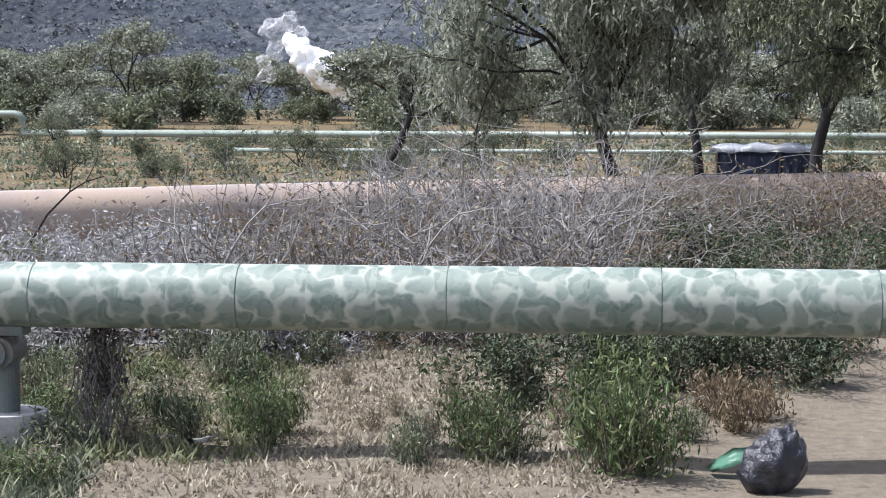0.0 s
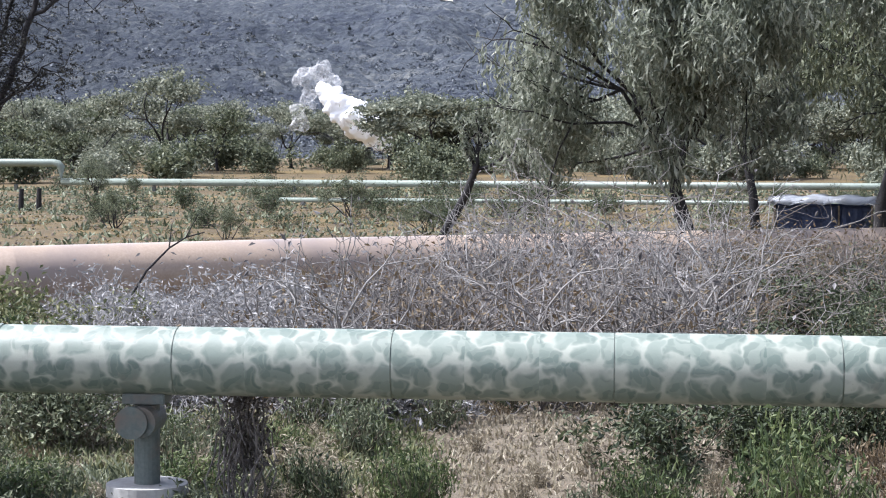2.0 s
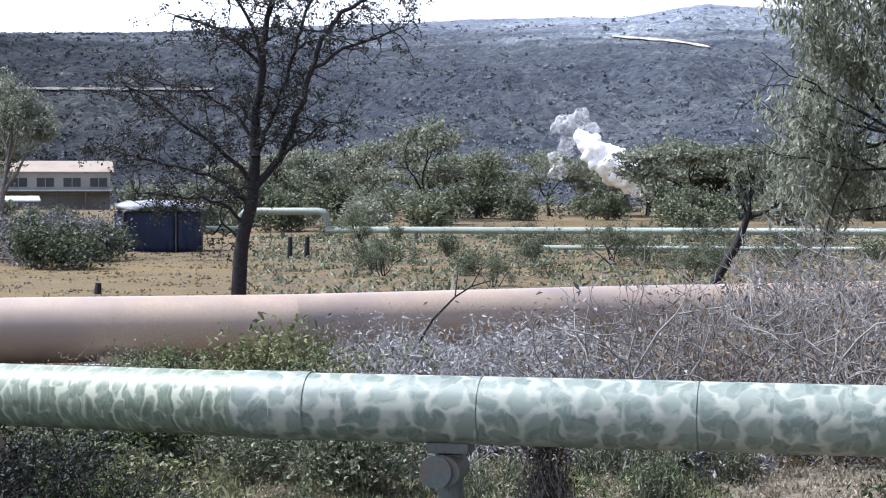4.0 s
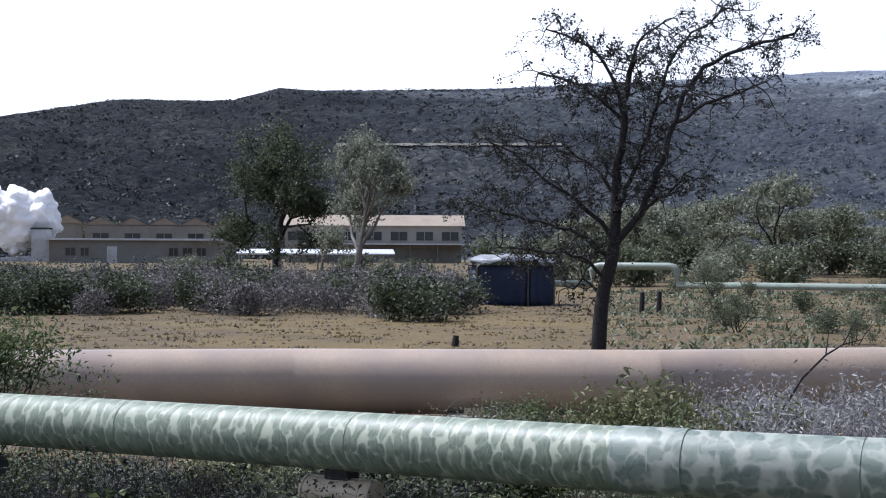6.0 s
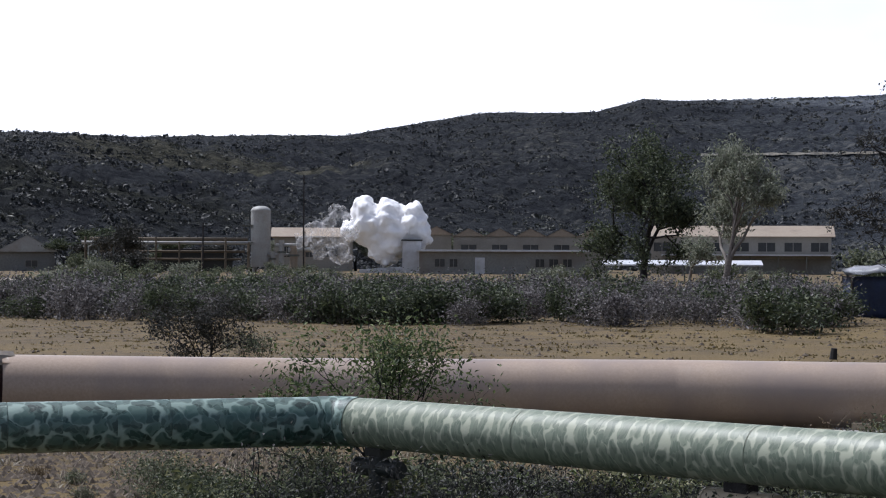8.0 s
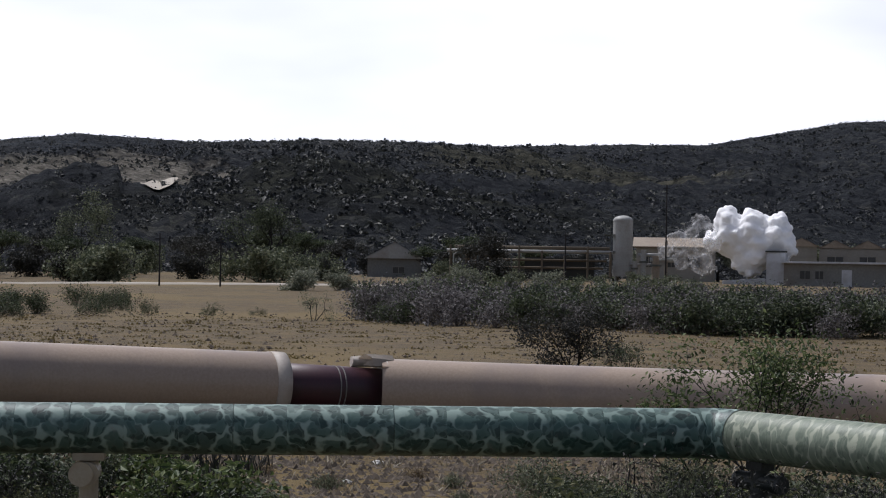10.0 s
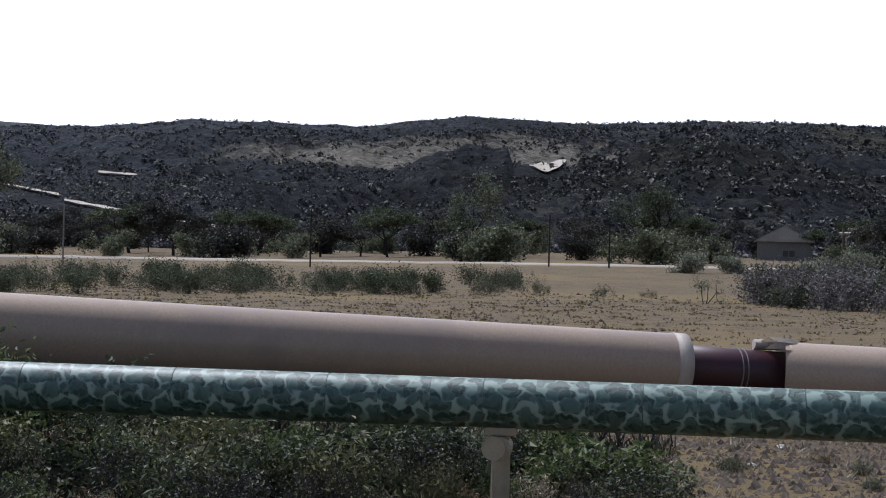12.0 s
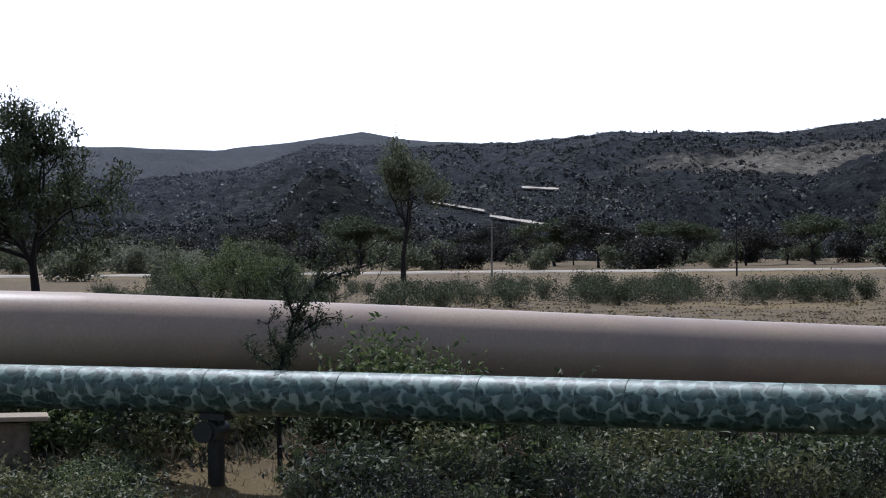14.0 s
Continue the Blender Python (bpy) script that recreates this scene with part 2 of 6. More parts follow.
L_BROWN = leaf_material("brown_dry_leaf", (0.13, 0.09, 0.05), (0.22, 0.16, 0.09), (0.34, 0.27, 0.17))
L_STRAW = leaf_material("straw_blade", (0.22, 0.185, 0.125), (0.38, 0.325, 0.22), (0.56, 0.50, 0.375))
L_PALE = leaf_material("bleached_curled_leaf", (0.24, 0.23, 0.22), (0.38, 0.37, 0.36), (0.55, 0.54, 0.53))
L_DEAD = leaf_material("withered_brown_leaf", (0.05, 0.042, 0.036), (0.10, 0.085, 0.072), (0.17, 0.15, 0.13))
CLOD = surface("brown_soil_clod", (0.09, 0.07, 0.05), (0.20, 0.16, 0.12), None, 8, 2, 0.95)
L_WILLOW = leaf_material("grey_green_narrow_leaf", (0.12, 0.14, 0.095), (0.26, 0.285, 0.205), (0.52, 0.54, 0.43), 0.4)
L_FIELD = leaf_material("ochre_field_grass", (0.115, 0.09, 0.034), (0.205, 0.158, 0.058), (0.29, 0.23, 0.098))
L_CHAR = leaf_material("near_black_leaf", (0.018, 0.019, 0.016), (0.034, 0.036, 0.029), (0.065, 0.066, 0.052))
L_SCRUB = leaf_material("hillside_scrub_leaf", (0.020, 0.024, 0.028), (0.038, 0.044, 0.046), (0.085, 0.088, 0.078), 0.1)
L_SCRUB_PALE = leaf_material("grey_green_scrub_leaf", (0.05, 0.056, 0.05), (0.095, 0.102, 0.086), (0.19, 0.19, 0.155), 0.1)
# haze put into the leaf colour: paler and bluer than L_SCRUB
L_SCRUB_HAZED = leaf_material("haze_tinted_scrub_leaf", (0.10, 0.115, 0.14), (0.145, 0.164, 0.184), (0.21, 0.225, 0.23), 0.1)
L_BELT = leaf_material("acacia_belt_leaf", (0.10, 0.118, 0.082), (0.24, 0.262, 0.185), (0.48, 0.49, 0.36))


def ground_material():
    m, nt, bsdf = bare("dry_savanna_soil")
    co = nt.nodes.new("ShaderNodeTexCoord").outputs["Object"]
    fine, mid, wide = noisy(nt, 9.0, 8, 0.7, co), noisy(nt, 0.9, 6, 0.65, co), noisy(nt, 0.07, 5, 0.6, co)
    col = mixed(nt, ramped(nt, fine, 0.35, 0.68), (0.052, 0.036, 0.015), (0.112, 0.078, 0.031))
    col = mixed(nt, ramped(nt, mid, 0.48, 0.62), col, (0.125, 0.086, 0.031))
    col = mixed(nt, ramped(nt, wide, 0.5, 0.62), col, (0.130, 0.090, 0.029))
    col = mixed(nt, ramped(nt, noisy(nt, 2.4, 6, 0.7, co), 0.62, 0.75), col, (0.085, 0.07, 0.045))
    # trodden greyer ground this side of the pipes
    far = nt.nodes.new("ShaderNodeVectorMath")
    far.operation = "LENGTH"
    nt.links.new(co, far.inputs[0])
    trod = mixed(nt, ramped(nt, fine, 0.3, 0.7), (0.085, 0.07, 0.048), (0.20, 0.166, 0.118))
    trod = mixed(nt, ramped(nt, noisy(nt, 1.7, 6, 0.7, co), 0.5, 0.7), trod, (0.15, 0.118, 0.078))
    east = nt.nodes.new("ShaderNodeSeparateXYZ")
    nt.links.new(co, east.inputs[0])
    beyond = nt.nodes.new("ShaderNodeMath")
    beyond.operation = "MAXIMUM"
    nt.links.new(ramped(nt, far.outputs["Value"], 18.0, 25.0), beyond.inputs[0])
    nt.links.new(ramped(nt, east.outputs["X"], -6.0, -10.0), beyond.inputs[1])
    col = mixed(nt, beyond.outputs[0], trod, col)
    nt.links.new(col, bsdf.inputs["Base Color"])
    bsdf.inputs["Roughness"].default_value = 0.95
    bumped(nt, bsdf, fine, 0.8, 0.05)
    return m


def hill_material(name, palette, east=None, dry=None):
    """A slope grown over with clumps of scrub: palette has the tones of dark scrub, middling scrub and dry grass; east:
    those of the slopes to the right, haze put into their paler blue, grassier higher up; dry: (tones, x, y, width,
    depth) of stretches with tones of their own.
    """
    m, nt, bsdf = bare(name)
    co = nt.nodes.new("ShaderNodeTexCoord").outputs["Object"]
    sep = nt.nodes.new("ShaderNodeSeparateXYZ")
    nt.links.new(co, sep.inputs[0])

    def calc(op, p, q=0.0):
        n = nt.nodes.new("ShaderNodeMath")
        n.operation = op
        for i, v in enumerate((p, q)):
            if hasattr(v, "is_output"):
                nt.links.new(v, n.inputs[i])
            else:
                n.inputs[i].default_value = v
        return n.outputs[0]

    clump = node(nt, "TexVoronoi", Scale=0.42, Randomness=1.0)
    nt.links.new(co, clump.inputs["Vector"])
    hue = nt.nodes.new("ShaderNodeSeparateColor")
    nt.links.new(clump.outputs["Color"], hue.inputs[0])
    fine, mid, wide = noisy(nt, 0.5, 8, 0.75, co), noisy(nt, 0.03, 7, 0.7, co), noisy(nt, 0.008, 5, 0.6, co)
    # growth follows the contours: long level strips
    flat = nt.nodes.new("ShaderNodeVectorMath")
    flat.operation = "MULTIPLY"
    flat.inputs[1].default_value = (0.012, 0.012, 0.16)
    nt.links.new(co, flat.inputs[0])
    strip = noisy(nt, 1.0, 6, 0.65, flat.outputs[0])
    cover = calc("ADD", calc("ADD", calc("MULTIPLY", strip, 0.55), calc("MULTIPLY", mid, 0.3)), calc("ADD", calc("MULTIPLY", wide, 0.35), calc("MULTIPLY", hue.outputs[0], 0.22)))
    cover = calc("ADD", cover, calc("MULTIPLY", calc("SUBTRACT", fine, 0.5), 0.5))

    def tones(a, b, c):
        col = mixed(nt, ramped(nt, cover, 0.56, 0.74), a, b)
        col = mixed(nt, ramped(nt, cover, 0.78, 0.92), col, c)
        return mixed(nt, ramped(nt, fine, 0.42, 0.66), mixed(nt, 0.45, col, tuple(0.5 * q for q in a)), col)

    col = tones(*palette)
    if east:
        # slopes to the right blend into the haze-tinted tones
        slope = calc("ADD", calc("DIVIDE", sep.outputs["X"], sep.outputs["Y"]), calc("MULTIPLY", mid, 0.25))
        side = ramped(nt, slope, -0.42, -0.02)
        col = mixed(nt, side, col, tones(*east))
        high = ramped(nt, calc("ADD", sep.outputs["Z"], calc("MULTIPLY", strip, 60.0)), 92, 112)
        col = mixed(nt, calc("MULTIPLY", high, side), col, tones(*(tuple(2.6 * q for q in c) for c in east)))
    for tint, x, y, w, d in dry or ():
        dx = calc("DIVIDE", calc("SUBTRACT", sep.outputs["X"], x), w)
        dy = calc("DIVIDE", calc("SUBTRACT", sep.outputs["Y"], y), d)
        far = calc("SQRT", calc("ADD", calc("MULTIPLY", dx, dx), calc("MULTIPLY", dy, dy)))
        far = calc("ADD", far, calc("MULTIPLY", calc("SUBTRACT", noisy(nt, 0.07, 8, 0.75, co), 0.5), 2.2))
        col = mixed(nt, ramped(nt, far, 1.15, 0.8), col, tones(*tint))
    nt.links.new(col, bsdf.inputs["Base Color"])
    bsdf.inputs["Roughness"].default_value = 1.0
    bsdf.inputs["Specular IOR Level"].default_value = 0.1
    bumped(nt, bsdf, calc("SUBTRACT", fine, calc("MULTIPLY", clump.outputs["Distance"], 0.5)), 1.0, 2.5)
    return m


SOIL = ground_material()
DRY_TINT = ((0.11, 0.102, 0.085), (0.25, 0.232, 0.195), (0.42, 0.39, 0.33))
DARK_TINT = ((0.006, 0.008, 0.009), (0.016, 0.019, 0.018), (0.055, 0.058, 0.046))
# haze put into the colour of the farther slopes on the left
HAZE_TINT = ((0.034, 0.042, 0.054), (0.062, 0.072, 0.084), (0.105, 0.112, 0.115))
THIN_TINT = ((0.022, 0.024, 0.020), (0.075, 0.074, 0.055), (0.15, 0.142, 0.105))
# blue cast and paler right-hand tones are haze put into the colour
HILL = hill_material("scrubby_lava_slope", ((0.015, 0.018, 0.024), (0.040, 0.045, 0.050), (0.095, 0.096, 0.088)), ((0.080, 0.093, 0.122), (0.135, 0.152, 0.172), (0.23, 0.24, 0.235)), [(HAZE_TINT, -640, 150, 230, 190), (DARK_TINT, -290, 79, 34, 30), (DARK_TINT, -290, 255, 48, 70), (DRY_TINT, -403, 252, 40, 54), (THIN_TINT, -405, 442, 52, 48)])
# distance haze put straight into the base colour
HILL_FAR = hill_material("haze_tinted_far_slope", ((0.075, 0.088, 0.10), (0.095, 0.105, 0.115), (0.12, 0.125, 0.13)))
DRY_SLOPE = surface("dry_grass_bench", (0.12, 0.11, 0.09), (0.2, 0.185, 0.15), (0.07, 0.07, 0.06), 0.5, 0.1, 0.95)
TRACK = surface("pale_dust_track", (0.46, 0.41, 0.34), (0.55, 0.50, 0.42), None, 0.5, 0.1, 0.95)


# ---- mesh helpers ----
def smooth(v):
    v = np.clip(v, 0, 1)
    return v * v * (3 - 2 * v)


def polar(az, d, cx=-0.35, cy=-0.35):
    """A place by its bearing (degrees left of north) and distance from where the camera stands."""
    return cx - math.sin(radians(az)) * d, cy + math.cos(radians(az)) * d


def ground_z(x, y):
    x, y = np.asarray(x, float), np.asarray(y, float)
    r, az = np.hypot(x + 0.35, y + 0.35), np.degrees(np.arctan2(-(x + 0.35), y + 0.35))
    mound = 0.75 * smooth((az - 45) / 40) * smooth((r - 16) / 6) * (1 - smooth((r - 26) / 25)) * (1 - smooth((az - 110) / 40))
    far = 0.6 * smooth((r - 90) / 110) * (1 - smooth((az - 54) / 12))
    near = 0.03 * np.sin(x * 1.3 + 0.4 * y) * np.sin(y * 1.1 - 0.3 * x) + 0.02 * np.sin(x * 3.1 + y) * np.sin(y * 2.7 - x)
    return mound + far + near


def gz(x, y):
    return float(ground_z(x, y))


def mesh_object(name, verts, faces, material, parent=None, label="", shade=False):
    me = bpy.data.meshes.new(name)
    me.from_pydata([tuple(v) for v in verts] if not isinstance(verts, np.ndarray) else verts.tolist(), [], faces if not isinstance(faces, np.ndarray) else faces.tolist())
    me.materials.append(material)
    if shade:
        me.polygons.foreach_set("use_smooth", [True] * len(me.polygons))
    me.update()
    ob = new(name, me)
    if parent:
        ob.parent = parent
    if label:
        ob["label"] = label
    return ob


def part(name, bm, material, parent=None, label="", shade=False):
    me = bpy.data.meshes.new(name)
    bm.to_mesh(me)
    bm.free()
    me.materials.append(material)
    if shade:
        me.polygons.foreach_set("use_smooth", [True] * len(me.polygons))
    ob = new(name, me)
    if parent:
        ob.parent = parent
    if label:
        ob["label"] = label
    return ob


def thing(name, m, label, category, group="", kind=""):
    e = new(name)
    e.empty_display_size = 0.2
    e.matrix_world = m
    return tagged(e, label, category, group, kind)


def box(bm, x0, y0, z0, x1, y1, z1, bevel=0.0, m=None):
    r = bmesh.ops.create_cube(bm, size=1.0)
    vs = r["verts"]
    bmesh.ops.transform(bm, verts=vs, matrix=Matrix.Translation(((x0 + x1) / 2, (y0 + y1) / 2, (z0 + z1) / 2)) @ Matrix.Diagonal((x1 - x0, y1 - y0, z1 - z0, 1)))
    if m is not None:
        bmesh.ops.transform(bm, verts=vs, matrix=m)
    if bevel:
        bmesh.ops.bevel(bm, geom=list({e for v in vs for e in v.link_edges}), offset=bevel, segments=2, affect="EDGES")
    return bm


def rod(bm, p0, p1, r0, r1=None, sides=16, caps=True):
    p0, p1 = Vector(p0), Vector(p1)
    d = p1 - p0
    m = Matrix.Translation((p0 + p1) / 2) @ d.to_track_quat("Z", "Y").to_matrix().to_4x4()
    bmesh.ops.create_cone(bm, cap_ends=caps, segments=sides, radius1=r0, radius2=r0 if r1 is None else r1, depth=d.length, matrix=m)
    return bm


def tubes(segs, sides=4):
    """Vertices and quads of many thin tapered tubes; segs: rows of x0 y0 z0 x1 y1 z1 r0 r1."""
    s = np.asarray(segs, float).reshape(-1, 8)
    a, b, r0, r1 = s[:, :3], s[:, 3:6], s[:, 6], s[:, 7]
    d = b - a
    d /= np.maximum(np.linalg.norm(d, axis=1), 1e-6)[:, None]
    ref = np.where(np.abs(d[:, 2:3]) > 0.9, [[1.0, 0, 0]], [[0, 0, 1.0]])
    u = np.cross(d, ref)
    u /= np.linalg.norm(u, axis=1)[:, None]
    w = np.cross(d, u)
    ang = np.arange(sides) * 2 * np.pi / sides
    ring = u[:, None] * np.cos(ang)[None, :, None] + w[:, None] * np.sin(ang)[None, :, None]
    v = np.concatenate([a[:, None] + ring * r0[:, None, None], b[:, None] + ring * r1[:, None, None]], 1).reshape(-1, 3)
    base = np.arange(len(s))[:, None] * 2 * sides
    k = np.arange(sides)
    k2 = (k + 1) % sides
    f = np.stack([base + k, base + k2, base + sides + k2, base + sides + k], -1).reshape(-1, 4)
    return v, f


def leaves(rng, centres, size, aspect=0.45, up=0.3, droop=0.0):
    """Diamond leaves at the centres. up: how far they face upwards; droop: how far they hang."""
    c = np.asarray(centres, float)
    n = len(c)
    nrm = rng.normal(size=(n, 3))
    nrm /= np.linalg.norm(nrm, axis=1)[:, None]
    nrm[:, 2] += up * 2
    nrm /= np.linalg.norm(nrm, axis=1)[:, None]
    t = rng.normal(size=(n, 3))
    t[:, 2] -= droop * 3
    t -= (t * nrm).sum(1)[:, None] * nrm
    t /= np.maximum(np.linalg.norm(t, axis=1), 1e-6)[:, None]
    w = np.cross(nrm, t)
    L = (size * rng.uniform(0.6, 1.4, n))[:, None]
    W = L * aspect
    bend = nrm * L * 0.12
    v = np.stack([c - t * L / 2, c + w * W / 2 + bend, c + t * L / 2, c - w * W / 2 + bend], 1).reshape(-1, 3)
    f = np.arange(n * 4).reshape(-1, 4)
    return v, f


def branching(rng, base, direction, length, radius, depth, spread=0.6, kids=(2, 4), shrink=0.68, up=0.1, bends=3, wobble=0.18):
    """Limbs as tube rows and the points of the twigs' ends and middles."""
    segs, tips = [], []

    def grow(p, d, L, r, level):
        n = bends
        q, dd = np.array(p, float), np.array(d, float)
        pts = [q.copy()]
        for i in range(n):
            dd = dd + rng.normal(size=3) * wobble
            dd[2] += up * (0.5 if level == depth else 1)
            dd /= np.linalg.norm(dd)
            q2 = q + dd * L / n
            ra, rb = r * (1 - 0.4 * i / n), r * (1 - 0.4 * (i + 1) / n)
            segs.append((*q, *q2, ra, rb))
            q = q2
            pts.append(q.copy())
        if level <= 1:
            tips.extend(pts[1:])
        if level == 0:
            return
        for k in range(rng.integers(kids[0], kids[1] + 1)):
            start = pts[-1] if k < 2 else pts[rng.integers(1, len(pts))]
            nd = dd + rng.normal(size=3) * spread
            nd /= np.linalg.norm(nd)
            grow(start, nd, L * shrink * rng.uniform(0.75, 1.2), r * 0.58, level - 1)

    grow(base, direction, length, radius, depth)
    return segs, np.array(tips)


def cloud_points(rng, tips, n, spread):
    return tips[rng.integers(0, len(tips), n)] + rng.normal(size=(n, 3)) * spread



# ---- ground and hills ----
def build_ground():
    az = np.concatenate([np.arange(-20, 100, 0.5), np.arange(100, 340, 5.0)])
    r = np.concatenate([[0.4, 2.0, 4.0, 6.0], np.arange(7.5, 30, 0.45), np.geomspace(30.5, 4600, 75)])
    A, Rr = np.meshgrid(np.radians(az), r, indexing="ij")
    x, y = -0.35 - np.sin(A) * Rr, -0.35 + np.cos(A) * Rr
    z = ground_z(x, y)
    v = np.stack([x, y, z], -1).reshape(-1, 3)
    n, k = len(az), len(r)
    i = np.arange(n)[:, None] * k
    j = np.arange(k - 1)[None]
    i2 = ((np.arange(n) + 1) % n)[:, None] * k
    f = np.stack([i + j, i + j + 1, i2 + j + 1, i2 + j], -1).reshape(-1, 4)
    faces = f[:, ::-1].tolist() + [[q * k for q in range(n)]]
    ob = mesh_object("ground", v, faces, SOIL, shade=True)
    tagged(ob, "dry tan savanna soil with sparse straw grass", "ground", kind="structure")


RIDGE = [(-25, 4.7), (3.5, 5.55), (5.5, 5.75), (8, 5.35), (13, 5.3), (22, 4.92), (28, 4.78), (29.2, 4.85), (30.6, 4.45), (34.2, 4.42), (36.5, 4.05),
         (38.3, 3.7), (41, 3.7), (45, 3.65), (50, 3.75), (54.3, 3.58), (57.5, 3.7), (60.8, 3.32), (66, 3.36), (69, 3.08), (72, 2.95), (75, 3.05), (77, 2.3), (80.3, 1.9), (110, 1.7)]
RIDGE_FAR = [(55, 2.6), (66, 2.9), (69, 3.05), (72.2, 3.2), (73.6, 3.43), (76, 3.1), (78, 2.85), (81, 2.95), (85, 2.95), (115, 2.9)]


def ridge_distance(az):
    return np.interp(az, [-25, 35, 50, 66, 72, 110], [950, 950, 620, 560, 700, 700])


def hill_height(az, r):
    """Height of the scrub-covered hills by bearing and distance."""
    R = ridge_distance(az)
    el = np.interp(az, [a for a, _ in RIDGE], [e for _, e in RIDGE]) + 0.02
    top = 2.25 + R * np.tan(np.radians(el))
    u = (r - 235) / (R - 235)
    shape = np.interp(u, [0, 0.15, 0.35, 0.5, 0.62, 0.8, 1.0, 1.6], [0, 0.06, 0.26, 0.44, 0.50, 0.80, 1.0, 0.75])
    z = top * shape
    z += 9 * np.exp(-((az - 48.5) / 4.0) ** 2 - ((r - 380) / 60) ** 2)
    z += 11.5 * np.exp(-((az - 74.6) / 1.6) ** 4 - ((r - 300) / 32) ** 2)
    return z, u


def hill_grid(name, az, r, height, material, rough_size, seed):
    rng = np.random.default_rng(seed)
    A, Rr = np.meshgrid(az, r, indexing="ij")
    z, u = height(A, Rr)
    x, y = -0.35 - np.sin(np.radians(A)) * Rr, -0.35 + np.cos(np.radians(A)) * Rr
    bump = np.zeros_like(z)
    for scale, amp in ((140, 1.0), (60, 0.6), (24, 0.42), (11, 0.26), (5, 0.14)):
        for _ in range(4):
            ph, d = rng.uniform(0, 6.28, 2), rng.normal(size=2)
            d /= np.linalg.norm(d)
            s = (x * d[0] + y * d[1]) / scale * 6.28
            t = (-x * d[1] + y * d[0]) / scale * 6.28
            bump += amp * np.sin(s + ph[0] + 1.3 * np.sin(t * 0.7 + ph[1]))
    # graded ground along the tracks and the bare scar
    calm = np.where((A > 64.6) & (A < 72.2) & (u < 0.5) | (A > 54.1) & (A < 56.2) & (u > 0.3) & (u < 0.9), 0.22, 1.0)
    z = z + bump * calm * rough_size * np.clip(u * 3, 0, 1) * np.clip(1.0 - (u - 0.68) * 3.4, 0.12, 1)
    v = np.stack([x, y, z - 0.3], -1).reshape(-1, 3)
    k = len(r)
    i, j = np.arange(len(az) - 1)[:, None] * k, np.arange(k - 1)[None]
    f = np.stack([i + j, i + k + j, i + k + j + 1, i + j + 1], -1).reshape(-1, 4)
    return mesh_object(name, v, f, material, shade=True), x, y, z


def build_hills():
    step = 0.15
    az = np.arange(-25, 110.01, step)
    r = np.concatenate([np.arange(225, 620, 4.5), np.arange(620, 1250, 9.0)])
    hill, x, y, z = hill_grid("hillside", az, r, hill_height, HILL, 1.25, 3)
    rise = np.degrees(np.arctan2(z - 2.25, np.hypot(x, y)))

    def reach(a, e):
        """How far away the slope first rises to e degrees over the eye's level along a bearing."""
        i = (a - az[0]) / step
        k = int(i)
        row = rise[k] + (rise[k + 1] - rise[k]) * (i - k)
        j = int(np.argmax(row >= e))
        t = (e - row[j - 1]) / max(row[j] - row[j - 1], 1e-6) if j else 0
        zz = z[k] + (z[k + 1] - z[k]) * (i - k)
        return r[j - 1] + (r[j] - r[j - 1]) * t, zz[j - 1] + (zz[j] - zz[j - 1]) * t

    def track(name, label, points, half, material):
        v, f = [], []
        for (a0, e0), (a1, e1) in zip(points, points[1:]):
            for t in np.linspace(0, 1, max(2, int(abs(a1 - a0) / 0.06)), endpoint=False):
                a, e = a0 + (a1 - a0) * t, e0 + (e1 - e0) * t
                w = (half(a) if callable(half) else half) * (1 + 0.3 * math.sin(a * 9.0))
                for q in (e - w, e + w):
                    d, zz = reach(a, q)
                    px, py = polar(a, d)
                    v.append((px, py, zz + 0.3))
        for i in range(len(v) // 2 - 1):
            f.append((2 * i, 2 * i + 1, 2 * i + 3, 2 * i + 2))
        tagged(mesh_object(name, v, f, material), label, "track", kind="structure")

    track("hill_track", "pale dust track climbing the hill", [(65.2, 0.10), (67.0, 0.36), (69.8, 0.80)], 0.035, TRACK)
    track("hill_track", "pale dust track on the upper slope", [(69.9, 0.95), (71.6, 1.25)], 0.025, TRACK)
    track("hill_track", "short pale track on the hill", [(67.6, 1.62), (68.8, 1.68)], 0.025, TRACK)
    track("hill_track", "pale bench cut into the hillside", [(20.5, 3.16), (27.5, 3.12)], 0.035, DRY_SLOPE)
    track("hill_track", "bright track near the hilltop", [(5.4, 4.42), (6.4, 4.6), (8.4, 4.78)], 0.03, TRACK)
    track("hill_scar", "bright bare scar on the slope", [(54.5, 2.42), (54.75, 2.30), (55.05, 2.18), (55.35, 2.22), (55.7, 2.25)], lambda a: 0.02 + 0.17 * max(0.0, 1 - abs(a - 55.0) / 0.5), TRACK)
    tagged(hill, "dark scrub-covered volcanic hillside with benches", "hill", kind="structure")

    def far_height(a, rr):
        el = np.interp(a, [b for b, _ in RIDGE_FAR], [e for _, e in RIDGE_FAR])
        u = (rr - 1300) / 900
        return (2.25 + 2200 * np.tan(np.radians(el))) * np.interp(u, [0, 0.5, 1, 1.5], [0.1, 0.6, 1, 0.8]), u

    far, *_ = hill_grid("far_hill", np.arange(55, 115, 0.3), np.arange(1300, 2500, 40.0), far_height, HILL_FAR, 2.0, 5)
    tagged(far, "blue-grey hill far behind the valley, haze put into its colour", "hill", kind="structure")
    # scrub on the slopes
    rng = np.random.default_rng(8)
    n = 48000
    a = rng.uniform(-14, 92, n)
    q = rng.uniform(0, 1, n) ** 1.25
